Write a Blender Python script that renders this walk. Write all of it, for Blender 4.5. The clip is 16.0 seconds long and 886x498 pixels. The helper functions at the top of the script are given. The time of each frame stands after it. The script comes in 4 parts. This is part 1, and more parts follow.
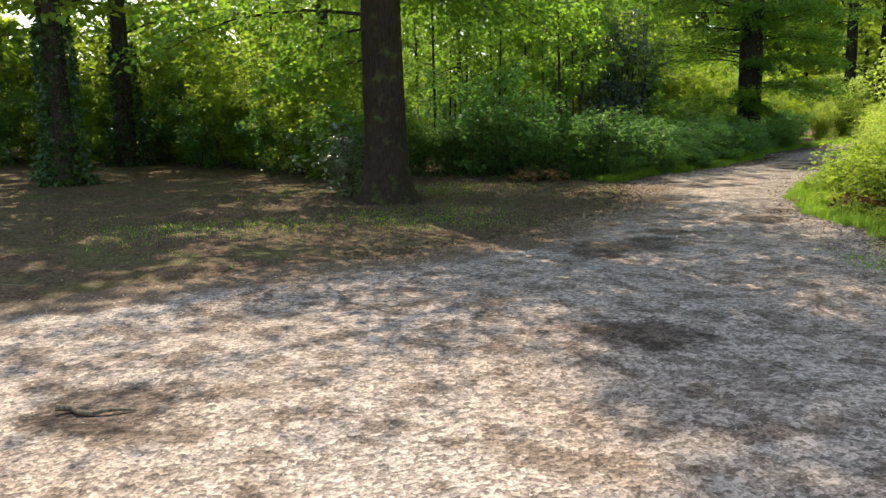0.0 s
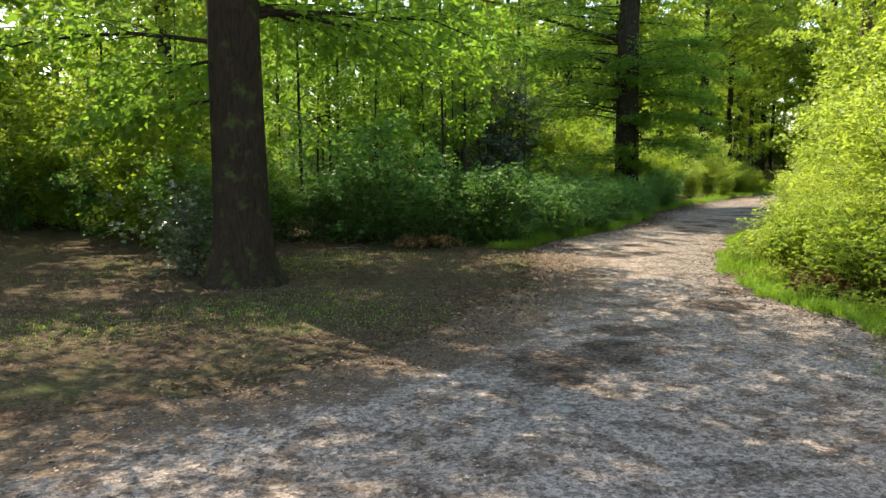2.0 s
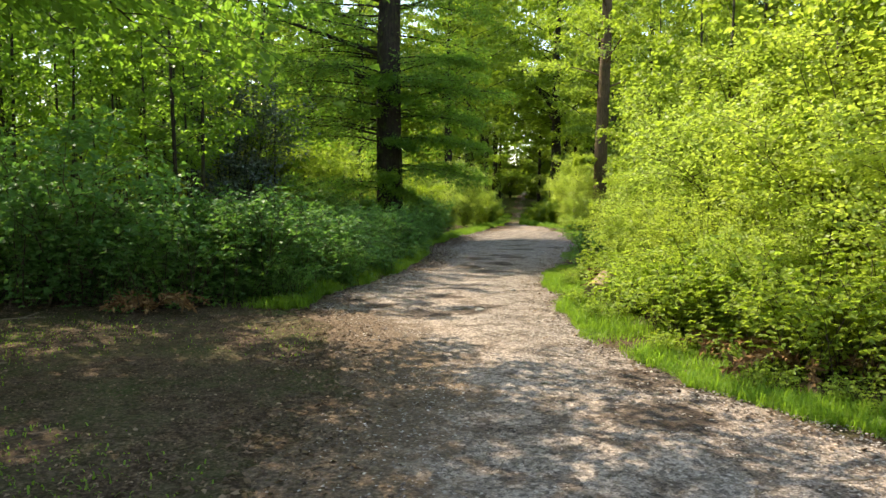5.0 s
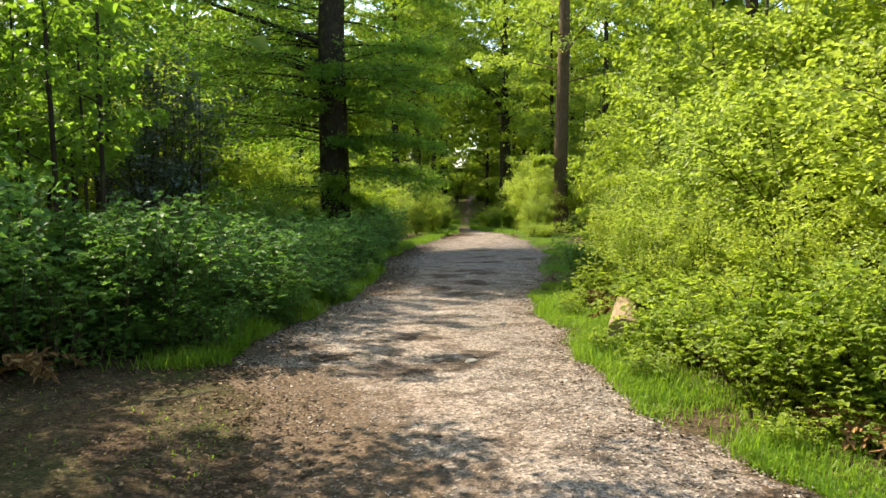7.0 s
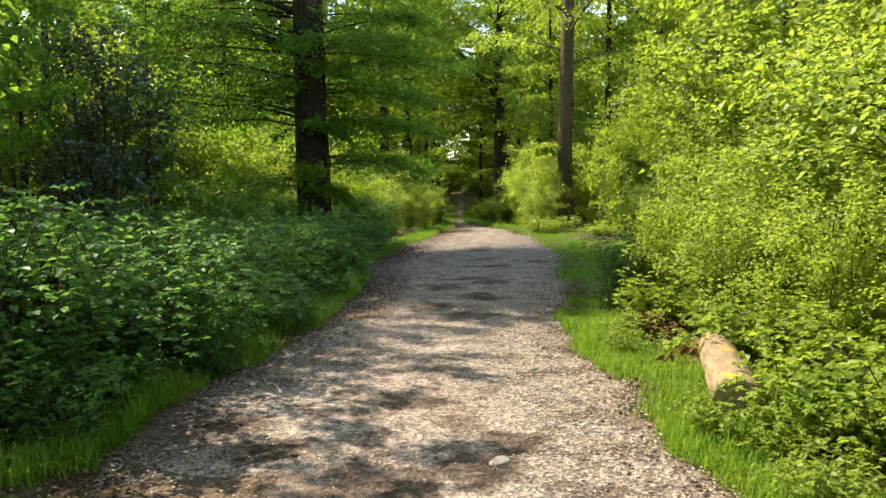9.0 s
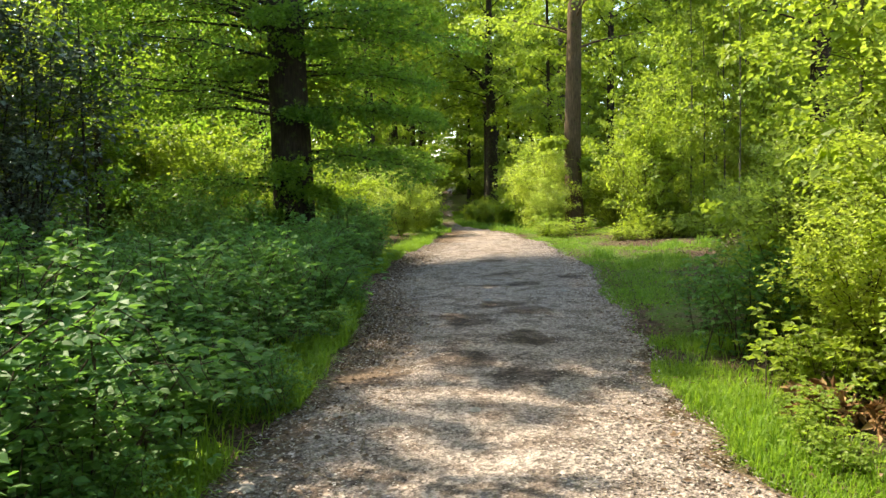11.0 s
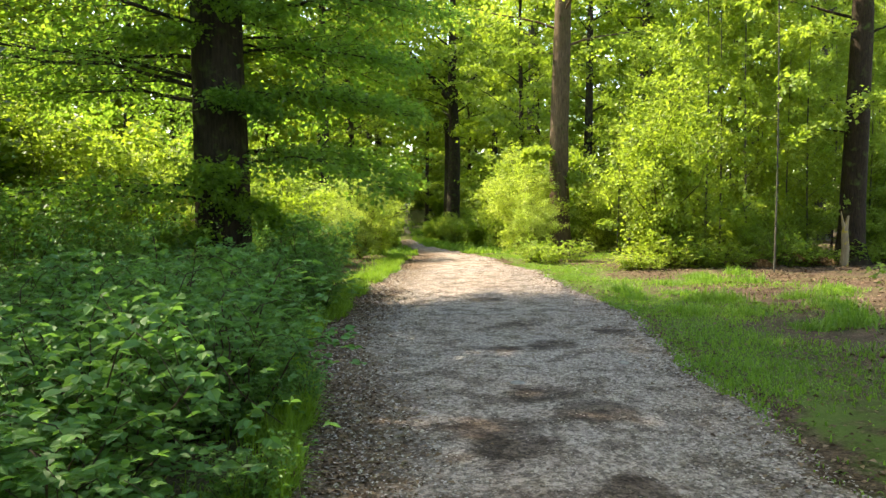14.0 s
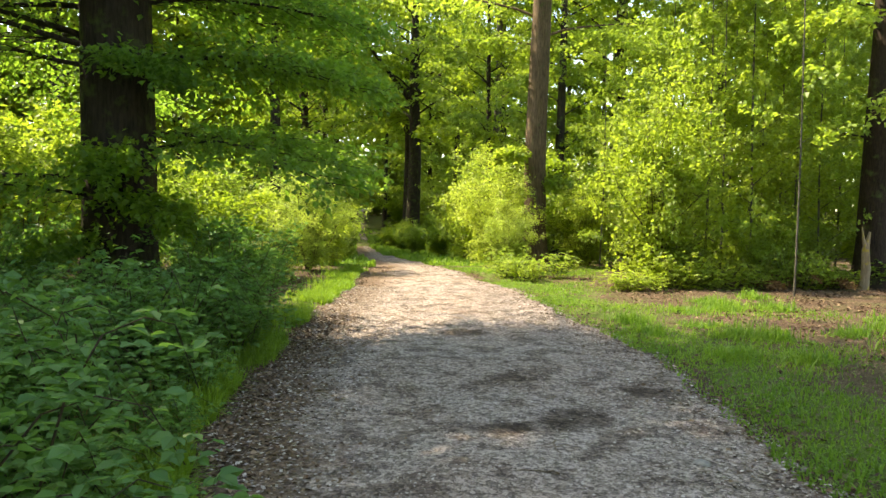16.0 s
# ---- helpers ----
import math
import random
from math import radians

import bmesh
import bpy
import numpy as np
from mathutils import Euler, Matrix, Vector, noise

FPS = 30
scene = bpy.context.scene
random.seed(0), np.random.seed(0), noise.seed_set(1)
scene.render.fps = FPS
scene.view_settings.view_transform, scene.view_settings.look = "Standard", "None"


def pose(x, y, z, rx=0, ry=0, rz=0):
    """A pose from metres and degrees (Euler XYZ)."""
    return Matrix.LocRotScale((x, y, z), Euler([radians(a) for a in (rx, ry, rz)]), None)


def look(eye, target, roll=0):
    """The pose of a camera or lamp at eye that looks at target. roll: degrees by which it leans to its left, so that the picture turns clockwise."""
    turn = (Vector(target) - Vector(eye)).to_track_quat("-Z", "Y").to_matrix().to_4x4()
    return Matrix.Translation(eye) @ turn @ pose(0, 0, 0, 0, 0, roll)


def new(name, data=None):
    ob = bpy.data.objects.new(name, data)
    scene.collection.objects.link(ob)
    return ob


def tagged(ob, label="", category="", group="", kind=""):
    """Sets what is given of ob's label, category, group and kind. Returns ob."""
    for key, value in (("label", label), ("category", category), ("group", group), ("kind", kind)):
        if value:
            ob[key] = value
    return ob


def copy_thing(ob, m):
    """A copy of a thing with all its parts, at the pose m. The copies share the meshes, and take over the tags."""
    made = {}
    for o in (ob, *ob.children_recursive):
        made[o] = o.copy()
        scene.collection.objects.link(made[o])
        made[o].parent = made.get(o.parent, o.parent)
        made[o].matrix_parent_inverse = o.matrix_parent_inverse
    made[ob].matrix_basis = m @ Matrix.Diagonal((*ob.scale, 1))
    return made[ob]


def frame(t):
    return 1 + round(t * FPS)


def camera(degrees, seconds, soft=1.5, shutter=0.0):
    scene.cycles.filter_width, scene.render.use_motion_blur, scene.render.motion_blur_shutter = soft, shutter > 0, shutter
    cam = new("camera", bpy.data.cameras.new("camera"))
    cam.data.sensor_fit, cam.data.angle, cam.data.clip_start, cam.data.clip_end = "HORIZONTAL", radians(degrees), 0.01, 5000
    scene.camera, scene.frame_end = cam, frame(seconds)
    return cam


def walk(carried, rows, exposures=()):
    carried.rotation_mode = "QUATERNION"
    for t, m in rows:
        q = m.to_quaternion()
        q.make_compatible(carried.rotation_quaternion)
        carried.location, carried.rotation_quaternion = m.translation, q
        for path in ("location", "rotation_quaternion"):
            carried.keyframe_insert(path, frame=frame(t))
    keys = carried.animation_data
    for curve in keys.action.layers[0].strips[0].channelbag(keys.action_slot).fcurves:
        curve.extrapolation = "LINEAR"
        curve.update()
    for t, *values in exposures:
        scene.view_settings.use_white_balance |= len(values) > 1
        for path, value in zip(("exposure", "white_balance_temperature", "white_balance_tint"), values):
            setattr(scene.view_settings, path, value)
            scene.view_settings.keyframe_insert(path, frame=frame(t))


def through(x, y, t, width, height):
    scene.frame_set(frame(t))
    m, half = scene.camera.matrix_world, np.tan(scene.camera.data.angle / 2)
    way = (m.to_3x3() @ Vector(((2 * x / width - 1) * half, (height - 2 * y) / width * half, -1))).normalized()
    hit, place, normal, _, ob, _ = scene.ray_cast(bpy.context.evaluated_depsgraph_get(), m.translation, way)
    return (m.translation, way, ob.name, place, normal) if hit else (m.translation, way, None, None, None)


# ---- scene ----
cam = camera(59.8, 16.0, soft=1.5)
PATH = [
    (0, (2.381, -11.524, 1.484), (1.496, -9.765, 1.132), -0.8),
    (0.5, (2.053, -10.943, 1.503), (1.227, -9.151, 1.177), -0.5),
    (1, (1.784, -10.329, 1.523), (1.052, -8.497, 1.194), -0.7),
    (1.5, (1.440, -9.768, 1.539), (0.765, -7.900, 1.311), -0.0),
    (2, (1.073, -9.252, 1.544), (0.513, -7.345, 1.321), -0.0),
    (2.5, (0.750, -8.724, 1.541), (0.255, -6.798, 1.328), -0.4),
    (3, (0.452, -8.161, 1.521), (0.199, -6.187, 1.332), -0.2),
    (3.5, (0.233, -7.539, 1.477), (0.105, -5.550, 1.311), -0.1),
    (4, (0.054, -6.875, 1.441), (0.017, -4.882, 1.274), 0.1),
    (4.2, (0.001, -6.607, 1.449), (0.008, -4.613, 1.287), 0.2),
    (6.3, (-0.291, -3.733, 1.521), (-0.090, -1.747, 1.402), -0.1),
    (6.5, (-0.297, -3.462, 1.526), (-0.075, -1.478, 1.413), -0.4),
    (7, (-0.280, -2.787, 1.503), (-0.019, -0.809, 1.369), -0.2),
    (7.5, (-0.258, -2.084, 1.489), (-0.007, -0.105, 1.343), -0.1),
    (8, (-0.161, -1.382, 1.489), (0.109, 0.594, 1.338), -0.2),
    (8.5, (-0.067, -0.687, 1.483), (0.210, 1.289, 1.338), -0.2),
    (9, (0.000, 0.000, 1.490), (0.282, 1.974, 1.337), -0.6),
    (9.2, (0.023, 0.280, 1.501), (0.306, 2.253, 1.347), -0.6),
    (11.3, (-0.015, 3.464, 1.500), (0.315, 5.430, 1.346), -1.2),
    (11.5, (-0.001, 3.733, 1.493), (0.330, 5.700, 1.341), -0.9),
    (12, (0.028, 4.385, 1.472), (0.372, 6.349, 1.325), -0.3),
    (12.5, (0.048, 5.019, 1.460), (0.435, 6.975, 1.309), -0.2),
    (13, (0.063, 5.651, 1.472), (0.458, 7.608, 1.345), 0.0),
    (13.5, (0.108, 6.269, 1.487), (0.523, 8.222, 1.374), -0.2),
    (14, (0.192, 6.904, 1.504), (0.640, 8.850, 1.388), -0.3),
    (14.5, (0.273, 7.572, 1.513), (0.745, 9.513, 1.399), -0.4),
    (15, (0.400, 8.233, 1.500), (0.890, 10.169, 1.392), -0.0),
    (15.5, (0.524, 8.887, 1.495), (1.012, 10.824, 1.397), 0.4),
    (16, (0.679, 9.552, 1.486), (1.236, 11.470, 1.387), 0.9),
]
walk(cam, [(t, look(eye, target, roll)) for t, eye, target, roll in PATH], [(0.0, 1.7, 7600, 8), (3.5, 1.82, 7800, 6), (8.0, 1.71, 7800, 7), (12.0, 2.19, 7800, 7), (14.0, 2.36, 8000, 7), (16.0, 2.32, 8400, 9)])

# ---- light: sky, one sun, ahead and to the left of the walk ----
SUN_EL, SUN_AZ = radians(50), radians(51)          # azimuth is turned from +y towards -x
TO_SUN = Vector((-math.sin(SUN_AZ) * math.cos(SUN_EL), math.cos(SUN_AZ) * math.cos(SUN_EL), math.sin(SUN_EL)))
world = bpy.data.worlds.new("world")
scene.world = world
world.use_nodes = True
sky = world.node_tree.nodes.new("ShaderNodeTexSky")
sky.sky_type, sky.sun_disc = "NISHITA", False
sky.sun_elevation, sky.sun_rotation = SUN_EL, -SUN_AZ
world.node_tree.links.new(sky.outputs[0], world.node_tree.nodes["Background"].inputs[0])
world.node_tree.nodes["Background"].inputs[1].default_value = 0.15
sun = new("sun", bpy.data.lights.new("sun", "SUN"))
sun.data.energy, sun.data.angle, sun.data.color = 3.0, radians(0.53), (1.0, 0.95, 0.86)
sun.matrix_world = look((0, 0, 30), Vector((0, 0, 30)) - TO_SUN)


# ---- materials ----
class Shade:
    """A small node-tree writer."""

    def __init__(self, name):
        self.mat = bpy.data.materials.new(name)
        self.mat.use_nodes = True
        self.tree = self.mat.node_tree
        self.bsdf = self.tree.nodes["Principled BSDF"]
        self.out = self.tree.nodes["Material Output"]

    def node(self, kind, links=(), **values):
        n = self.tree.nodes.new(kind)
        for key, value in values.items():
            if key.startswith("in_"):
                n.inputs[int(key[3:])].default_value = value
        for slot, socket in links:
            self.tree.links.new(socket, n.inputs[slot])
        return n

    def link(self, a, b):
        self.tree.links.new(a, b)

    def coords(self, scale=(1, 1, 1)):
        tc = self.node("ShaderNodeTexCoord")
        mp = self.node("ShaderNodeMapping", [(0, tc.outputs["Object"])])
        mp.inputs["Scale"].default_value = scale
        return mp.outputs[0]

    def world_coords(self):
        return self.node("ShaderNodeNewGeometry").outputs["Position"]

    def noise(self, co, scale, detail=4.0, rough=0.6):
        n = self.node("ShaderNodeTexNoise", [(0, co)])
        n.inputs["Scale"].default_value, n.inputs["Detail"].default_value = scale, detail
        n.inputs["Roughness"].default_value = rough
        return n.outputs[0]

    def ramp(self, fac, stops):
        r = self.node("ShaderNodeValToRGB", [(0, fac)])
        els = r.color_ramp.elements
        while len(els) < len(stops):
            els.new(0.5)
        for el, (at, col) in zip(els, stops):
            el.position, el.color = at, (*col, 1)
        return r.outputs[0]

    def mix(self, fac, a, b, blend="MIX"):
        m = self.node("ShaderNodeMix")
        m.data_type, m.blend_type = "RGBA", blend
        for slot, v in ((0, fac), (6, a), (7, b)):
            if isinstance(v, (float, int)):
                m.inputs[slot].default_value = v
            elif isinstance(v, tuple):
                m.inputs[slot].default_value = (*v, 1)
            else:
                self.link(v, m.inputs[slot])
        return m.outputs[2]

    def bump(self, height, strength, distance):
        b = self.node("ShaderNodeBump", [("Height", height)])
        b.inputs["Strength"].default_value, b.inputs["Distance"].default_value = strength, distance
        self.link(b.outputs[0], self.bsdf.inputs["Normal"])
        return b

    def done(self, color, rough=0.8, spec=0.3):
        if isinstance(color, tuple):
            self.bsdf.inputs["Base Color"].default_value = (*color, 1)
        else:
            self.link(color, self.bsdf.inputs["Base Color"])
        self.bsdf.inputs["Roughness"].default_value = rough
        self.bsdf.inputs["Specular IOR Level"].default_value = spec
        return self.mat


def leaf_material(name, dark, light, through, share=0.45, rough=0.5, spec=0.35):
    s = Shade(name)
    isle = s.node("ShaderNodeNewGeometry").outputs["Random Per Island"]
    per_ob = s.node("ShaderNodeObjectInfo").outputs["Random"]
    patch = s.noise(s.world_coords(), 0.9, 2.0)
    mixed = s.mix(isle, dark, light)
    tint = s.mix(s.ramp(patch, [(0.35, (0, 0, 0)), (0.65, (1, 1, 1))]), s.mix(1.0, mixed, (0.78, 0.86, 0.8), "MULTIPLY"), s.mix(1.0, mixed, (1.22, 1.12, 0.9), "MULTIPLY"))
    vary = s.ramp(per_ob, [(0.0, (0.88, 0.92, 0.95)), (1.0, (1.12, 1.06, 0.9))])
    col = s.mix(1.0, tint, vary, "MULTIPLY")
    s.done(col, rough, spec)
    trans = s.node("ShaderNodeBsdfTranslucent")
    s.link(s.mix(1.0, s.mix(isle, through, tuple(v * 1.35 for v in through)), vary, "MULTIPLY"), trans.inputs[0])
    m = s.node("ShaderNodeMixShader", [(1, s.bsdf.outputs[0]), (2, trans.outputs[0])])
    m.inputs[0].default_value = share
    s.link(m.outputs[0], s.out.inputs[0])
    return s.mat


def bark_material(name, dark, light, moss=0.0, scale=1.0, rough=0.9):
    s = Shade(name)
    co = s.coords((1, 1, 0.16))
    ridges = s.noise(co, 26 * scale, 6.0, 0.65)
    blotch = s.noise(s.coords(), 2.2, 3.0)
    col = s.ramp(ridges, [(0.32, tuple(0.8 * v for v in dark)), (0.52, tuple(0.5 * (a + b) for a, b in zip(dark, light))), (0.72, tuple(1.0 * v for v in light))])
    col = s.mix(s.ramp(blotch, [(0.35, (0, 0, 0)), (0.7, (1, 1, 1))]), col, s.mix(1.0, col, (0.7, 0.72, 0.66), "MULTIPLY"))
    if moss:
        green = s.ramp(s.noise(s.coords(), 5.0, 4.0), [(0.62 - 0.2 * moss, (0, 0, 0)), (0.8 - 0.2 * moss, (1, 1, 1))])
        col = s.mix(green, col, (0.07, 0.09, 0.025))
    s.bump(ridges, 1.0, 0.035)
    return s.done(col, rough, 0.15)


BARK_BROWN = bark_material("bark_brown", (0.026, 0.017, 0.011), (0.058, 0.039, 0.026), 0.3, 1.6)
BARK_DARK = bark_material("bark_dark", (0.024, 0.018, 0.014), (0.068, 0.05, 0.037), 0.45)
BARK_TAN = bark_material("bark_tan", (0.09, 0.058, 0.037), (0.21, 0.145, 0.095), 0.15)
BARK_GREY = bark_material("bark_grey", (0.07, 0.062, 0.05), (0.17, 0.15, 0.125), 0.35)
TWIG = bark_material("twig_bark", (0.06, 0.045, 0.03), (0.16, 0.12, 0.08), 0.2, 3.0)
LEAF_BEECH = leaf_material("leaf_beech", (0.055, 0.115, 0.024), (0.11, 0.2, 0.042), (0.24, 0.42, 0.045), 0.5, 0.5, 0.25)
LEAF_FRESH = leaf_material("leaf_fresh", (0.13, 0.205, 0.04), (0.26, 0.34, 0.075), (0.34, 0.46, 0.05), 0.5, 0.48, 0.3)
LEAF_HAZEL = leaf_material("leaf_hazel", (0.15, 0.225, 0.045), (0.32, 0.39, 0.1), (0.42, 0.54, 0.08), 0.5, 0.46, 0.4)
LEAF_FAR = leaf_material("leaf_far", (0.08, 0.15, 0.026), (0.16, 0.245, 0.042), (0.29, 0.41, 0.035), 0.5, 0.5, 0.3)
LEAF_BRAMBLE = leaf_material("leaf_bramble", (0.052, 0.14, 0.042), (0.125, 0.25, 0.085), (0.17, 0.34, 0.055), 0.42, 0.5, 0.3)
LEAF_HOLLY = leaf_material("leaf_holly", (0.055, 0.085, 0.062), (0.12, 0.16, 0.125), (0.05, 0.1, 0.015), 0.12, 0.3, 0.6)
LEAF_IVY = leaf_material("leaf_ivy", (0.02, 0.05, 0.015), (0.04, 0.085, 0.025), (0.05, 0.12, 0.015), 0.2, 0.35, 0.5)
GRASS = leaf_material("grass", (0.075, 0.165, 0.022), (0.165, 0.275, 0.038), (0.25, 0.42, 0.04), 0.42, 0.5, 0.3)


def litter_material():
    s = Shade("dead_leaf")
    isle = s.node("ShaderNodeNewGeometry").outputs["Random Per Island"]
    col = s.ramp(isle, [(0.0, (0.055, 0.034, 0.02)), (0.7, (0.14, 0.086, 0.05)), (1.0, (0.27, 0.185, 0.115))])
    return s.done(col, 0.75, 0.25)


def chip_material():
    s = Shade("gravel_chip")
    isle = s.node("ShaderNodeNewGeometry").outputs["Random Per Island"]
    col = s.ramp(isle, [(0.0, (0.1, 0.08, 0.067)), (0.5, (0.24, 0.196, 0.168)), (0.85, (0.38, 0.325, 0.28)), (1.0, (0.52, 0.455, 0.4))])
    return s.done(col, 0.85, 0.3)


def soil_material():
    s = Shade("woodland_soil")
    co = s.world_coords()
    fine, mid, wide = s.noise(co, 38, 6.0, 0.7), s.noise(co, 7, 4.0), s.noise(co, 1.1, 8.0, 0.7)
    col = s.ramp(fine, [(0.32, (0.036, 0.023, 0.015)), (0.5, (0.1, 0.066, 0.044)), (0.68, (0.25, 0.175, 0.12))])
    col = s.mix(s.ramp(mid, [(0.4, (0, 0, 0)), (0.65, (1, 1, 1))]), col, s.mix(1.0, col, (0.55, 0.5, 0.46), "MULTIPLY"))
    green = s.ramp(wide, [(0.45, (0.0, 0.0, 0.0)), (0.7, (0.55, 0.55, 0.55))])
    col = s.mix(green, col, s.mix(fine, (0.04, 0.07, 0.015), (0.09, 0.13, 0.03)))
    turf = s.node("ShaderNodeAttribute")
    turf.attribute_name = "turf"
    cover = s.node("ShaderNodeMath", [(0, turf.outputs["Fac"]), (1, s.noise(co, 3.0, 6.0, 0.7))])
    cover.operation = "MULTIPLY"
    col = s.mix(s.ramp(cover.outputs[0], [(0.33, (0, 0, 0)), (0.52, (0.8, 0.8, 0.8))]), col, s.mix(fine, (0.05, 0.09, 0.015), (0.13, 0.2, 0.035)))
    s.bump(fine, 0.8, 0.025)
    return s.done(col, 0.95, 0.1)


def gravel_material():
    s = Shade("gravel_path")
    co = s.world_coords()
    vor = s.node("ShaderNodeTexVoronoi", [(0, co)])
    vor.inputs["Scale"].default_value = 34
    vor2 = s.node("ShaderNodeTexVoronoi", [(0, co)])
    vor2.inputs["Scale"].default_value = 95
    grain = s.mix(0.45, vor.outputs["Color"], vor2.outputs["Color"])
    bw = s.node("ShaderNodeRGBToBW", [(0, grain)])
    stones = s.ramp(bw.outputs[0], [(0.24, (0.096, 0.077, 0.065)), (0.48, (0.236, 0.192, 0.165)), (0.76, (0.46, 0.385, 0.335))])
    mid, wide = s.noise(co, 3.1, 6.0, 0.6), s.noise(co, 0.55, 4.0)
    # random patches of darker gravel
    mottle = s.ramp(mid, [(0.5, (0, 0, 0)), (0.57, (1, 1, 1))])
    col = s.mix(s.mix(0.8, (0.0, 0.0, 0.0), mottle), stones, s.mix(1.0, stones, (0.4, 0.355, 0.32), "MULTIPLY"))
    col = s.mix(s.ramp(wide, [(0.4, (0, 0, 0)), (0.65, (0.5, 0.5, 0.5))]), col, s.mix(1.0, col, (0.95, 0.8, 0.68), "MULTIPLY"))
    dark_spot = s.node("ShaderNodeAttribute")
    dark_spot.attribute_name = "dark_spot"
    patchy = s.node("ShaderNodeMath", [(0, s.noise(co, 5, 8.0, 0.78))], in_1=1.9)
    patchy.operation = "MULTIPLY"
    spot_mask = s.node("ShaderNodeMath", [(0, dark_spot.outputs["Fac"]), (1, patchy.outputs[0])])
    spot_mask.operation = "ADD"
    spot_mask = s.node("ShaderNodeMath", [(0, spot_mask.outputs[0])], in_1=0.5)
    spot_mask.operation = "MULTIPLY"
    col = s.mix(s.ramp(spot_mask.outputs[0], [(0.6, (0, 0, 0)), (0.74, (0.9, 0.9, 0.9))]), col, s.mix(1.0, col, (0.3, 0.265, 0.24), "MULTIPLY"))
    edge = s.node("ShaderNodeAttribute")
    edge.attribute_name = "edge"
    ragged = s.node("ShaderNodeMath", [(0, edge.outputs["Fac"]), (1, s.noise(co, 6, 5.0, 0.7))])
    ragged.operation = "ADD"
    soilmix = s.ramp(ragged.outputs[0], [(0.75, (0, 0, 0)), (1.15, (1, 1, 1))])
    soil = s.ramp(s.noise(co, 38, 6.0, 0.7), [(0.3, (0.048, 0.032, 0.021)), (0.5, (0.125, 0.084, 0.056)), (0.72, (0.29, 0.205, 0.14))])
    col = s.mix(soilmix, col, soil)
    h = s.node("ShaderNodeMath", [(0, vor.outputs["Distance"]), (1, s.noise(co, 60, 3.0))])
    h.operation = "SUBTRACT"
    s.bump(h.outputs[0], 0.7, 0.02)
    return s.done(col, 0.92, 0.2)


CHIP, LITTER, SOIL, GRAVEL = chip_material(), litter_material(), soil_material(), gravel_material()


# ---- mesh helpers ----
def quick_mesh(name, verts, faces, material, smooth=False):
    verts, faces = np.asarray(verts, np.float32), np.asarray(faces, np.int32)
    me = bpy.data.meshes.new(name)
    n, k = faces.shape
    me.vertices.add(len(verts))
    me.vertices.foreach_set("co", verts.ravel())
    me.loops.add(n * k)
    me.loops.foreach_set("vertex_index", faces.ravel())
    me.polygons.add(n)
    me.polygons.foreach_set("loop_start", np.arange(0, n * k, k, dtype=np.int32))
    me.polygons.foreach_set("use_smooth", np.full(n, smooth))
    me.materials.append(material)
    me.update(calc_edges=True)
    return me


def part(name, mesh, parent, label=""):
    ob = new(name, mesh)
    ob.parent = parent
    return tagged(ob, label)


def unit(v):
    return v / (np.linalg.norm(v, axis=-1, keepdims=True) + 1e-9)


def tube(points, radii, sides=6, lobes=0.0, seed=0):
    """A tapering tube along a polyline; lobes makes its foot uneven."""
    p, r = np.asarray(points, float), np.asarray(radii, float)
    d = unit(np.gradient(p, axis=0))
    ref = np.where(np.abs(d[:, 2:3]) > 0.9, np.array([[1.0, 0, 0]]), np.array([[0, 0, 1.0]]))
    a = unit(np.cross(d, ref))
    b = np.cross(d, a)
    ang = np.linspace(0, 2 * np.pi, sides, endpoint=False)
    wob = np.ones((len(p), sides))
    if lobes:
        g = np.random.default_rng(seed)
        ph = g.uniform(0, 6.28, 3)
        base = np.cos(3 * ang + ph[0]) * 0.5 + np.cos(5 * ang + ph[1]) * 0.5
        fade = np.exp(-(p[:, 2] - p[0, 2]) / 0.45)[:, None]
        wob = 1 + lobes * fade * base[None] + 0.02 * np.cos(2 * ang + ph[2])[None] + g.normal(0, 0.012, (len(p), sides))
    v = p[:, None] + (r[:, None] * wob)[..., None] * (np.cos(ang)[None, :, None] * a[:, None] + np.sin(ang)[None, :, None] * b[:, None])
    i = np.arange(len(p) - 1)[:, None] * sides
    j = np.arange(sides)[None]
    k = (j + 1) % sides
    f = np.stack([i + j, i + k, i + sides + k, i + sides + j], -1).reshape(-1, 4)
    return v.reshape(-1, 3), f


def join(pieces):
    vs, fs, at = [], [], 0
    for v, f in pieces:
        vs.append(v)
        fs.append(np.asarray(f) + at)
        at += len(v)
    return np.concatenate(vs), np.concatenate(fs)


